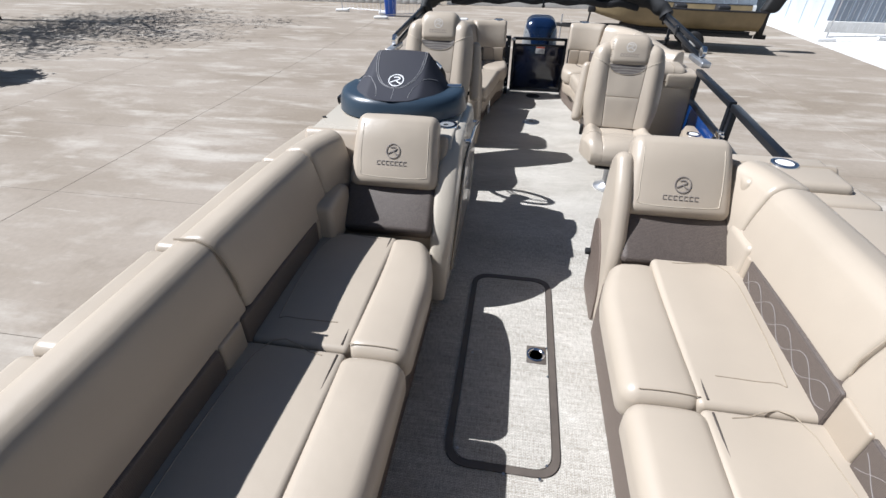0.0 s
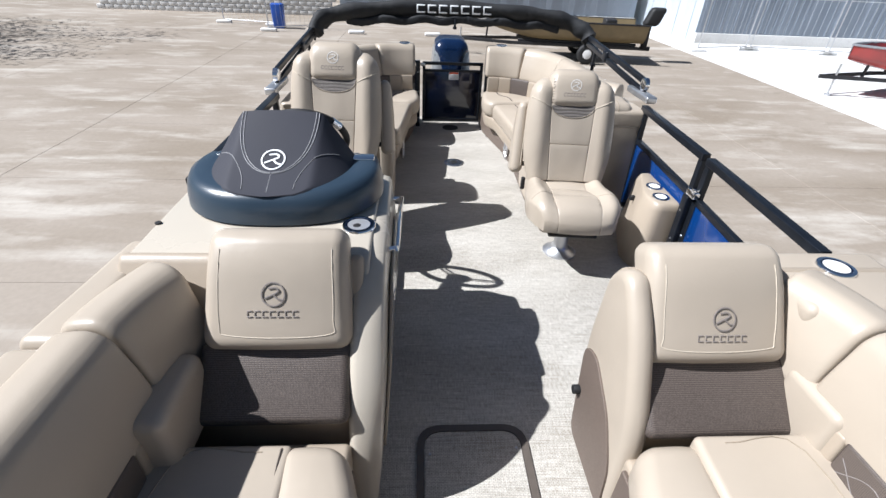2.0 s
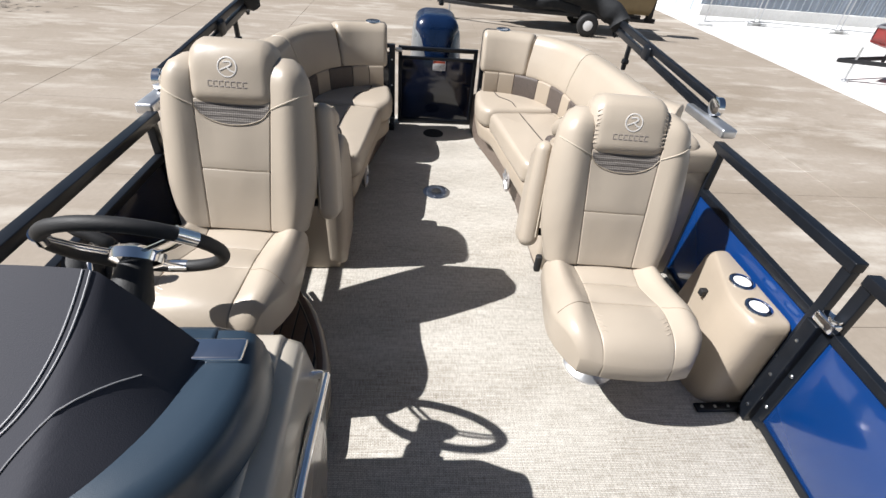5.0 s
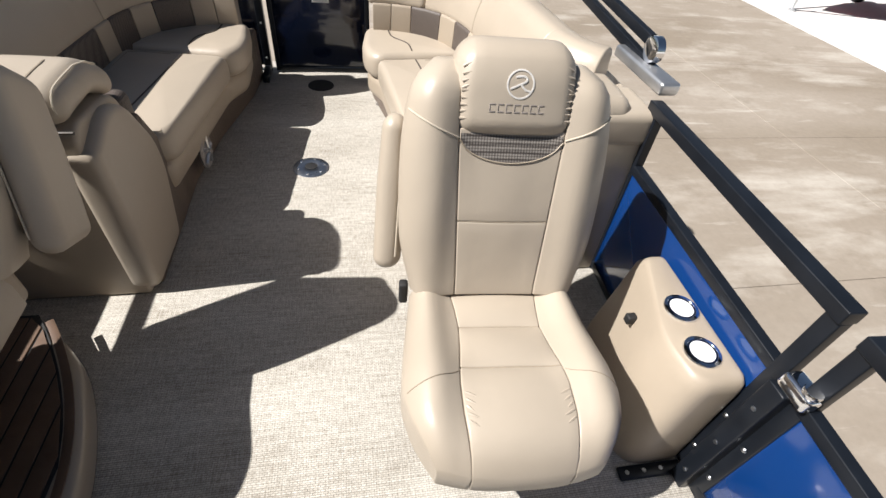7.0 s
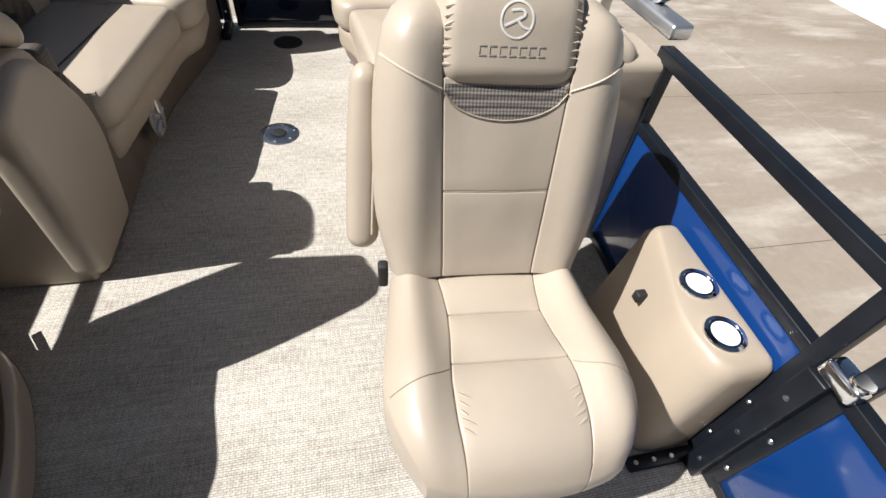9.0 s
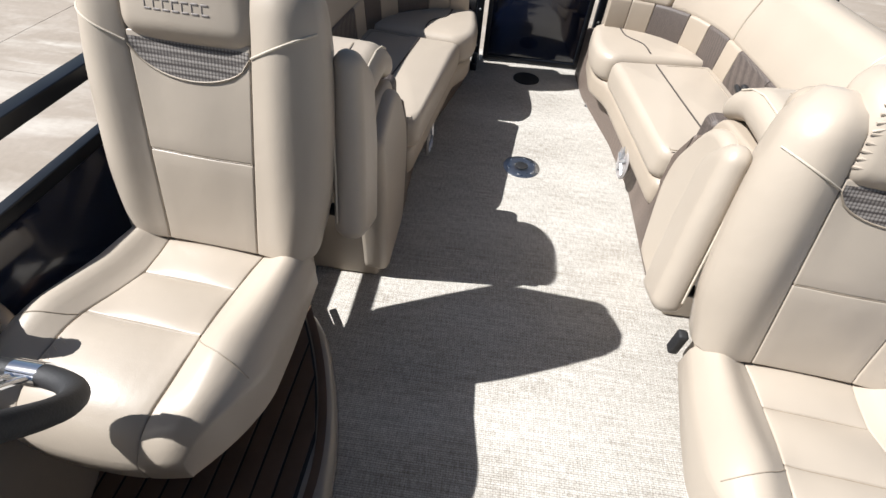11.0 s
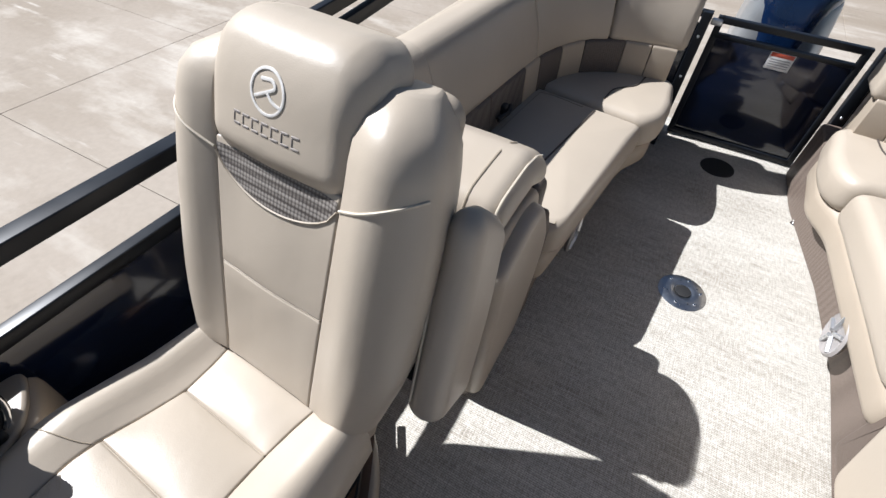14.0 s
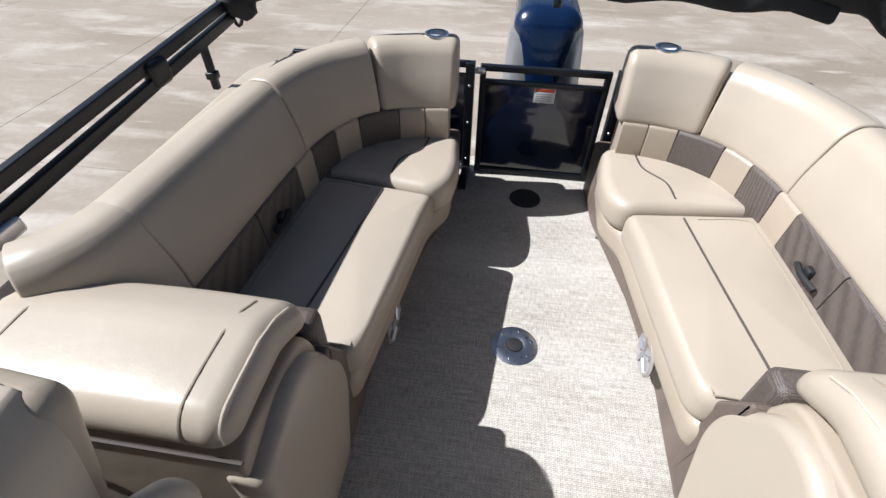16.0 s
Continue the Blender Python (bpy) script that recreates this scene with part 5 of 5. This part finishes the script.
def chair(cx, cy, z0, arm, swing, label):
    C = thing("captains_chair", label, "chair", "captain's chairs", at=(cx, cy, z0))
    C.rotation_euler.z = radians(swing)

    S2, S1, SEAT_END = 0.022, 0.163, 0.302
    seam_x = lambda y: float(np.interp(y, [-0.21, -0.10, -0.02, S2, 0.09, S1, 0.23, 0.30], [0.116, 0.128, 0.129, 0.125, 0.116, 0.110, 0.115, 0.125]))
    rim_x = lambda y: float(np.interp(y, [-0.21, -0.17, -0.12, -0.05, 0.0, 0.10, 0.20, 0.30], [0.192, 0.220, 0.243, 0.260, 0.264, 0.258, 0.247, 0.236]))
    nose = lambda x: -0.214 + 0.045 * (abs(x) / 0.24) ** 2.5
    dish = lambda y: float(np.interp(y, [-0.21, -0.10, -0.03, S2, 0.09, S1, 0.30], [0.424, 0.438, 0.440, 0.436, 0.420, 0.404, 0.396]))

    def crown(x, y, r=0.050):
        """The height of the seat's upholstery over its plan."""
        a = abs(x)
        h = dish(y) + 0.036 * math.exp(-((a - 0.190) / 0.050) ** 2) * (0.30 + 0.70 * min(max((y + 0.20) / 0.20, 0), 1))
        h -= fall(max(rim_x(y) - a, 0.0), 1.0, r)
        h -= 0.9 * fall(max(y - nose(x), 0.0), 1.0, 0.085)
        for y0, y1, rise in ((-0.21, S2, 0.017), (S2, S1, 0.015), (S1, SEAT_END, 0.014)):
            if a < seam_x(y) and y0 < y < y1:
                h += rise * (math.sin(math.pi * (y - y0) / (y1 - y0)) * math.cos(math.pi / 2 * a / seam_x(y))) ** 0.6
        return h

    def upholster(x, y, z):
        """x is laid out with the seam at 0.125 and the rim at 0.245."""
        a, s = abs(x), 1 if x >= 0 else -1
        X = a / 0.125 * seam_x(y) if a <= 0.125 else seam_x(y) + (a - 0.125) / 0.12 * (rim_x(y) - seam_x(y))
        Y = y + (nose(X) + 0.214) * min(max(-y / 0.214, 0.0), 1.0)
        return (s * X, Y, 0.31 + (crown(X, Y) - 0.31) * (z - 0.33) / 0.14)

    for i, (y0, y1) in enumerate(((-0.214, S2 - 0.0005), (S2 + 0.0005, S1 - 0.0005), (S1 + 0.0005, SEAT_END))):
        part("seat_pad", rbox(-0.1246, 0.1246, y0, y1, 0.33, 0.47, 0.0045, (12, 12 if i == 0 else 8, 1), 2, upholster), VINYL, C)
    for s in (-1, 1):
        lo, hi = sorted((s * 0.1254, s * 0.245))
        part("seat_bolster", rbox(lo, hi, -0.214, SEAT_END, 0.33, 0.47, 0.0045, (9, 20, 1), 2, upholster), VINYL, C)
        part("bolster_stitching", tube([(lambda q: (q[0], q[1], q[2] + 0.0004))(upholster(s * (0.128 + 0.108 * t), S2 - 0.012 - 0.055 * t ** 0.8, 0.47)) for t in np.linspace(0, 1, 12)], 0.0013, 5), SEAM, C)
    for y in (S2, S1):
        part("seat_seam", tube([(lambda q: (q[0], q[1], q[2] - 0.0022))(upholster(x, y, 0.47)) for x in np.linspace(-0.122, 0.122, 13)], 0.0022, 5), SEAM, C)
    part("seat_shell", rbox(-0.20, 0.20, -0.13, 0.27, 0.25, 0.33, 0.04, (2, 2, 1), 3), VINYL_DEEP, C)
    ped = part("pedestal", lathe([(0.105, 0.0), (0.105, 0.01), (0.06, 0.03), (0.045, 0.06), (0.045, 0.23), (0.12, 0.25)], 0, 0.10, 0, 24), ALU, C, "aluminium swivel pedestal")
    part("slide_plate", rbox(-0.14, 0.14, -0.12, 0.2, 0.235, 0.255, 0.006, (1, 1, 1), 1), RUBBER, ped)
    # added filler that keeps sun from passing between seat and back
    part("gap_filler", rbox(-0.215, 0.215, 0.262, 0.36, 0.28, 0.405, 0.03, (2, 2, 1), 3), VINYL_DEEP, C)
    if arm < 0:
        part("recline_lever", join(rbox(arm * 0.252 - 0.013, arm * 0.252 + 0.013, 0.315, 0.345, 0.32, 0.40, 0.008, (1, 1, 1), 2)), RUBBER, C, "black recline lever")
    rec = radians(19.0)
    d, nn = Vector((0, math.sin(rec), math.cos(rec))), Vector((0, -math.cos(rec), math.sin(rec)))

    def back(x, v, w):
        p = Vector((x, 0.312, 0.430)) + d * v + nn * (w)
        return tuple(p)

    def narrow(x, v, w):
        return back(x * (1.0 + 0.05 * math.sin(max(v, 0) / 0.62 * 3.0)), v, w - 0.05 * max(v - 0.45, 0) ** 2)

    back_rim = lambda v: 0.260 - 0.018 * (max(0.14 - v, 0) / 0.14) ** 1.5 + 0.012 * math.sin(min(max(v / 0.5, 0), 1) * math.pi) - 0.022 * (max(v - 0.37, 0) / 0.2) ** 2 - 0.05 * (max(v - 0.49, 0) / 0.09) ** 2.5
    back_seam = lambda v: 0.112 + 0.020 * min(max(v / 0.45, 0), 1)

    def swell(x, v):
        a = abs(x)
        w = 0.034 + 0.010 * math.sin(math.pi * min(max(v / 0.45, 0), 1)) * max(1 - (a / 0.13) ** 2, 0)
        w += 0.026 * math.exp(-((a - 0.185) / 0.05) ** 2) * (0.5 + 0.5 * math.sin(math.pi * min(max(v / 0.62, 0), 1)))
        w -= fall(max(back_rim(v) - a, 0.0), 1.0, 0.055)
        return w - fall(max(0.582 - v, 0.0), 1.0, 0.09) * (a > back_seam(v) - 0.001)

    def clad(x, v, w):
        a, s = abs(x), 1 if x >= 0 else -1
        X = a / 0.125 * back_seam(v) if a <= 0.125 else back_seam(v) + (a - 0.125) / 0.12 * (back_rim(v) - back_seam(v))
        k = 1 - 0.10 * min(max((0.035 - w) / 0.15, 0.0), 1.0) ** 1.5
        return back(s * X * k, v, -0.115 + (swell(X, v) + 0.115) * (w + 0.115) / 0.15)

    part("back_pad", rbox(-0.1246, 0.1246, -0.03, 0.1915, -0.115, 0.035, 0.0048, (8, 7, 1), 2, clad), VINYL, C)
    part("back_pad", rbox(-0.1246, 0.1246, 0.1925, 0.43, -0.115, 0.035, 0.0048, (8, 8, 1), 2, clad), VINYL, C)
    part("back_seam", tube([(clad(x, 0.192, 0.0325)) for x in np.linspace(-0.122, 0.122, 11)], 0.0022, 5), SEAM, C)
    # crescent of open mesh below the headrest
    cres_v, cres_f, q = [], [], 14
    for i in range(q + 1):
        x = -0.118 + 0.236 * i / q
        low = 0.412 - 0.062 * math.sqrt(max(1 - (x / 0.12) ** 2, 0))
        for v, w in ((low, 0.0362), (0.418, 0.0362), (0.418, 0.025), (low, 0.025)):
            cres_v.append(clad(x * 1.03, v, w))
    for i in range(q):
        for k in range(4):
            cres_f.append((i * 4 + k, i * 4 + (k + 1) % 4, (i + 1) * 4 + (k + 1) % 4, (i + 1) * 4 + k))
    cm = part("mesh_crescent", (cres_v, cres_f), MESH_OPEN, C, "dark open-mesh crescent")
    part("crescent_piping", tube([clad(x * 1.03, 0.412 - 0.064 * math.sqrt(max(1 - (x / 0.121) ** 2, 0)), 0.0362) for x in np.linspace(-0.12, 0.12, 17)], 0.0022, 5), SEAM, cm)

    def head(x, v, w):
        w2 = w + (0.012 * (1 - (x / 0.15) ** 2) if w > 0 else 0) - 3.2 * max(v - 0.53, 0) ** 2
        return narrow(x * 0.965, v - 0.35 * max(abs(x) - 0.10, 0) * (v > 0.53), w2)

    hp = part("headrest", rbox(-0.150, 0.150, 0.410, 0.632, -0.085, 0.046, 0.046, (8, 7, 3), 4, head), VINYL, C)
    for s in (-1, 1):
        part("gather_stitching", tube([head(s * 0.134, v, 0.030) for v in np.linspace(0.45, 0.59, 8)], 0.0025, 5), SEAM, hp)
        for k in range(9 if arm < 0 else 0):
            v = 0.454 + 0.0155 * k
            part("pleat", tube([head(s * (0.133 - t * (0.030 + 0.010 * math.sin(k * 2.3))), v + 0.004 * t * math.sin(k * 1.7), 0.0385 + 0.0045 * t) for t in (0, 0.35, 0.7, 1)], [0.0030, 0.0036, 0.0026, 0.001], 6), VINYL, hp)
        for k in range(5 if s * arm < 0 or arm < 0 else 0):
            y = -0.115 + 0.017 * k
            part("pleat", tube([(lambda q: (q[0], q[1], q[2] - 0.0012))(upholster(s * (0.118 - t * (0.022 + 0.007 * math.sin(k * 2.1))), y - 0.014 * t, 0.47)) for t in (0, 0.35, 0.7, 1)], [0.003, 0.0034, 0.0024, 0.0008], 6), VINYL, C)
        lo, hi = sorted((s * 0.1254, s * 0.245))
        part("back_bolster", rbox(lo, hi, -0.03, 0.580, -0.115, 0.035, 0.0048, (9, 20, 4), 2, clad), VINYL, C)
        part("bolster_piping", tube([clad(s * (0.127 + 0.112 * t), 0.408 + 0.057 * t, 0.0358) for t in np.linspace(0, 1, 12)], 0.0024, 6), STITCH, C, "pale welt")
    part("back_shell", rbox(-0.205, 0.205, 0.02, 0.575, -0.16, -0.08, 0.04, (3, 4, 1), 3, narrow), VINYL_DEEP, C)
    emblem(0.031, LOGO_PALE, hp, lambda x, y, z: head(x, 0.535 + y, 0.0465 + z))
    name_bars(0.135, 0.021, LOGO_GREY, hp, lambda x, y, z: head(x, 0.481 + y, 0.0465 + z))
    # raised arm on the aisle side
    ar = part("arm", rbox(0.262, 0.342, 0.0, 0.44, -0.20, -0.045, 0.038, (3, 8, 3), 5, lambda x, v, w: back(arm * (0.302 + (x - 0.302) * (1 - 0.22 * max(v - 0.25, 0) / 0.19) - 0.05 * v), v - 0.5 * max(-0.10 - w, 0) * min(max((v - 0.15) / 0.25, 0.0), 1.0), w)), VINYL, C, "folded-up padded arm")
    part("arm_stitching", tube([back(arm * (0.280 - 0.05 * v), v, -0.045) for v in np.linspace(0.05, 0.40, 8)], 0.0025, 5), STITCH, ar)
    part("arm_hinge", tube([back(arm * 0.19, 0.06, -0.10), back(arm * 0.30, 0.06, -0.10)], 0.016, 10), RUBBER, C)
    return C


chair(0.573, 2.462, 0.0, -1, -4.6, "beige vinyl captain's chair with raised arm beside the rail")
chair(-0.842, 2.515, 0.106, 1, -4.0, "beige vinyl captain's chair with raised arm on helm platform")

# cup-holder box by the rail
box = thing("drink_box", "beige moulded drink box with two cup holders", "drink holder")
top = rounded([(1.175, 2.84), (1.165, 2.375), (1.025, 2.375), (1.0, 2.52), (1.11, 2.84)], [0.02, 0.02, 0.05, 0.08, 0.04], 5)
bot = rounded([(1.175, 2.88), (1.165, 2.37), (0.985, 2.37), (0.95, 2.50), (1.08, 2.90)], [0.02, 0.02, 0.06, 0.08, 0.04], 5)
k = len(top)
c = np.mean(np.array(top), 0)
lev = [(bot, 0.0, 1), (bot, 0.02, 1), ([(0.75 * a[0] + 0.25 * b[0], 0.75 * a[1] + 0.25 * b[1]) for a, b in zip(top, bot)], 0.392, 1), (top, 0.420, 0.985), (top, 0.434, 0.93), (top, 0.438, 0.86)]
bv = [(c[0] + (p[0] - c[0]) * f, c[1] + (p[1] - c[1]) * f, z) for r, z, f in lev for p in r]
bf = [(i * k + j, i * k + (j + 1) % k, (i + 1) * k + (j + 1) % k, (i + 1) * k + j) for i in range(len(lev) - 1) for j in range(k)] + [tuple(range((len(lev) - 1) * k, len(lev) * k))]
part("body", (bv, bf), VINYL_DEEP, box)
cup_holder((1.107, 2.614, 0.437), 0.043, box)
cup_holder((1.084, 2.472, 0.437), 0.043, box)
part("slot", rbox(1.005, 1.035, 2.655, 2.68, 0.32, 0.35, 0.004, (1, 1, 1), 1), RUBBER, box)


# ---------------- stern lounges ----------------
def stern_lounge(s, shift, label):
    S = thing("stern_lounge", label, "lounge seat", "stern lounges")
    X = lambda a: s * (a + shift)
    mir = lambda shape: ([(X(v[0]), v[1], v[2]) for v in shape[0]], shape[1])
    line = smooth_path([(1.05, 3.37), (0.965, 3.46), (0.912, 3.60), (0.895, 3.82), (0.875, 4.15), (0.845, 4.42), (0.765, 4.62), (0.63, 4.735), (0.48, 4.78), (0.35, 4.79)], 5)
    line = [Vector((p[0], p[1], 0)) for p in line]
    prof = rounded([(0.0, 0.560), (0.012, 0.66), (0.06, 0.80), (0.10, 0.835), (0.20, 0.83), (0.225, 0.72), (0.215, 0.55)], [0.03, 0.08, 0.05, 0.05, 0.06, 0.05, 0.01], 4)
    prof = [(-o, z) for o, z in prof]
    dist = [0.0]
    for i in range(1, len(line)):
        dist.append(dist[-1] + (line[i] - line[i - 1]).length)
    total = dist[-1]

    def cut(a, b):
        out = []
        for t in np.linspace(a * total, b * total, max(int((b - a) * 30), 3)):
            i = min(max(j for j in range(len(dist)) if dist[j] <= t + 1e-7), len(line) - 2)
            out.append(line[i].lerp(line[i + 1], (t - dist[i]) / (dist[i + 1] - dist[i])))
        return out

    for a, b in ((0.0, 0.176), (0.177, 0.576), (0.577, 0.816), (0.817, 1.0)):
        part("backrest", mir(sweep(prof, [tuple(p) for p in cut(a, b)], 0.009 if b < 1 else 0.03)), VINYL, S)
    band = [(0.012, 0.39), (0.004, 0.57), (-0.09, 0.59), (-0.09, 0.39)]
    for k, (a, b) in enumerate(((0.16, 0.36), (0.36, 0.52), (0.52, 0.59), (0.59, 0.68), (0.68, 0.755), (0.755, 0.86), (0.86, 0.925), (0.925, 0.985))):
        taupe = k in (0, 1, 3, 5)
        part("back_band", mir(sweep(rounded(band, 0.012, 2), [tuple(p) for p in cut(a + 0.001, b - 0.001)], 0.004)), MESH if taupe else VINYL_DEEP, S, "taupe mesh vinyl band" if taupe else "")
    part("pull_strap", mir(join(rbox(0.855, 0.89, 4.05, 4.085, 0.46, 0.50, 0.008, (1, 1, 1), 2), tube([(0.86, 4.0, 0.47), (0.845, 4.06, 0.475), (0.86, 4.12, 0.47)], 0.01, 6))), RUBBER, S, "dark webbing pull strap")
    # seats
    pads = [([(0.465, 3.60), (0.95, 3.60), (0.90, 4.435), (0.575, 4.405), (0.375, 4.375), (0.385, 4.30)], 0.424, [0.07, 0.05, 0.05, 0.2, 0.06, 0.1]),
            ([(0.375, 4.39), (0.575, 4.42), (0.90, 4.45), (0.78, 4.72), (0.60, 4.84), (0.335, 4.84), (0.305, 4.60), (0.318, 4.47)], 0.430, 0.055)]
    for poly, z1, rad in pads:
        part("seat_cushion", mir(prism(rounded(poly, rad, 6), 2, 0.285, z1, 0.045, True)), VINYL, S)
    seamline = smooth_path([(0.672, 3.65, 0.4245), (0.625, 4.0, 0.4245), (0.580, 4.36, 0.4245)], 8)
    part("piping", mir(tube([tuple(p) for p in seamline], 0.004, 6)), PIPING, S, "dark piping")
    aft = smooth_path([(0.572, 4.47, 0.4305), (0.556, 4.58, 0.4305), (0.482, 4.67, 0.4305), (0.464, 4.78, 0.4305)], 6)
    part("piping", mir(tube([tuple(p) for p in aft], 0.004, 6)), PIPING, S, "dark piping")
    inner = smooth_path([(0.71, 3.70, 0.4245), (0.84, 3.72, 0.4245), (0.86, 3.80, 0.4245), (0.83, 4.30, 0.4245), (0.80, 4.38, 0.4245), (0.63, 4.36, 0.4245)], 5)
    part("stitching", mir(tube([tuple(p) for p in inner], 0.002, 5)), SEAM, S)
    part("bolster_stitching", mir(tube([(0.49, 3.622, 0.4245), (0.56, 3.618, 0.426), (0.64, 3.622, 0.425)], 0.002, 5)), SEAM, S)
    part("bolster_stitching", mir(tube([tuple(p) for p in smooth_path([(0.495, 3.63, 0.420), (0.455, 4.0, 0.420), (0.42, 4.30, 0.421)], 5)], 0.002, 5)), SEAM, S)
    base = rounded([(0.505, 3.22), (1.22, 3.22), (1.22, 5.12), (0.35, 5.12), (0.37, 4.80), (0.475, 4.30), (0.52, 3.9)], 0.04, 4)
    part("base", mir(prism(base, 2, 0.0, 0.30, 0.015)), MESH_FINE, S, "brown mesh vinyl base")
    part("skirt", mir(prism(rounded([(0.485, 3.58), (0.90, 3.58), (0.85, 4.42), (0.58, 4.80), (0.345, 4.83), (0.33, 4.50), (0.40, 4.36)], 0.05, 4), 2, 0.17, 0.30, 0.04)), VINYL_DEEP, S)
    shelf = rounded([(1.08, 3.24), (1.245, 3.24), (1.245, 4.72), (1.05, 5.04), (0.40, 5.10), (0.36, 4.93), (0.78, 4.86), (1.02, 4.55)], 0.05, 5)
    part("shelf_cushion", mir(prism(shelf, 2, 0.58, 0.715, 0.025)), VINYL, S)
    part("shelf_body", mir(prism([(1.06 + (p[0] - 1.06) * 0.96, 4.2 + (p[1] - 4.2) * 0.99) for p in shelf], 2, 0.28, 0.59, 0.0)), VINYL_DEEP, S)
    # end backrest, turned towards the stern
    body = rounded([(3.185, 0.0), (3.56, 0.0), (3.60, 0.35), (3.50, 0.645), (3.24, 0.668), (3.20, 0.63)], [0.02, 0.02, 0.05, 0.06, 0.03, 0.02], 4)
    part("end_body", mir(prism(body, 0, 0.535, 1.235, 0.015)), VINYL_DEEP, S)

    def headp(x, y, z):
        k = max(3.34 - y, 0) / 0.17
        return (x, y, z - 0.016 * k ** 2 + 0.010 * math.sin(math.pi * (x - 0.49) / 0.5) - 0.06 * max(y - 3.42, 0) / 0.11)

    hp = part("head_pillow", mir(rbox(0.535, 1.16, 3.20, 3.555, 0.665, 0.775, 0.052, (8, 8, 3), 5, headp)), VINYL, S)
    roll = lambda a, r: [headp(a, 3.252 - r * math.cos(radians(q)), 0.723 + r * math.sin(radians(q))) for q in (-10, 10, 30, 50, 70, 90)] + [headp(a, y, 0.723 + r) for y in (3.30, 3.38, 3.45, 3.50)]
    for a in (0.622, 1.05):
        part("pillow_stitching", mir(tube(roll(a, 0.0525), 0.0028, 5)), SEAM, hp)
    part("pillow_welt", mir(tube(roll(0.553, 0.0452), 0.0028, 5)), STITCH, hp, "pale stitched welt")
    part("top_welt", mir(tube([(a, 3.200, 0.658) for a in np.linspace(0.53, 1.2, 8)], 0.005, 6)), PIPING, S)
    cheekp = rounded([(3.182, 0.02), (3.50, 0.02), (3.60, 0.30), (3.59, 0.43), (3.47, 0.62), (3.36, 0.655), (3.19, 0.59)], [0.05, 0.05, 0.07, 0.07, 0.07, 0.07, 0.03], 6)
    part("cheek_panel", mir(prism(cheekp, 0, 0.498, 0.60, 0.03)), VINYL, S)
    part("cheek_mesh", mir(prism(rounded([(3.46, 0.04), (3.60, 0.04), (3.625, 0.40), (3.53, 0.56), (3.48, 0.40)], 0.03, 4), 0, 0.502, 0.555, 0.012)), MESH_FINE, S, "brown mesh vinyl edge")
    part("lumbar_panel", mir(rbox(0.54, 0.98, 3.53, 3.62, 0.40, 0.60, 0.03, (2, 2, 2), 3)), MESH, S, "taupe mesh lumbar panel")
    # loudspeaker in the base
    spx, spy, spz = 0.446, 3.93, 0.15
    sp = part("loudspeaker", mir(lathe([(0.055, 0.0), (0.078, 0.012), (0.082, 0.02), (0.074, 0.028), (0.055, 0.02), (0.02, 0.024)], spx + 0.03, spy, spz, 28, turn(0, -90, 0))), GRILLE, S, "round grey loudspeaker grille")
    for q in range(5):
        a = q * 2 * math.pi / 5
        part("grille_spoke", mir(tube([(spx, spy + 0.015 * math.cos(a), spz + 0.015 * math.sin(a)), (spx + 0.004, spy + 0.066 * math.cos(a), spz + 0.066 * math.sin(a))], 0.008, 6)), ALU, sp)
    cup_holder((X(0.455 if s < 0 else 0.50), 4.93, 0.833), 0.045, S)
    return S


stern_left = stern_lounge(-1, 0.0, "curved beige vinyl stern lounge with taupe mesh band behind the helm")
stern_right = stern_lounge(1, -0.015, "curved beige vinyl stern lounge with drink holder behind passenger chair")
part("shelf_cap", rbox(0.98, 1.235, 3.19, 3.42, 0.60, 0.725, 0.03, (2, 2, 1), 3), VINYL, stern_right)
cup_holder((1.105, 3.30, 0.725), 0.045, stern_right)
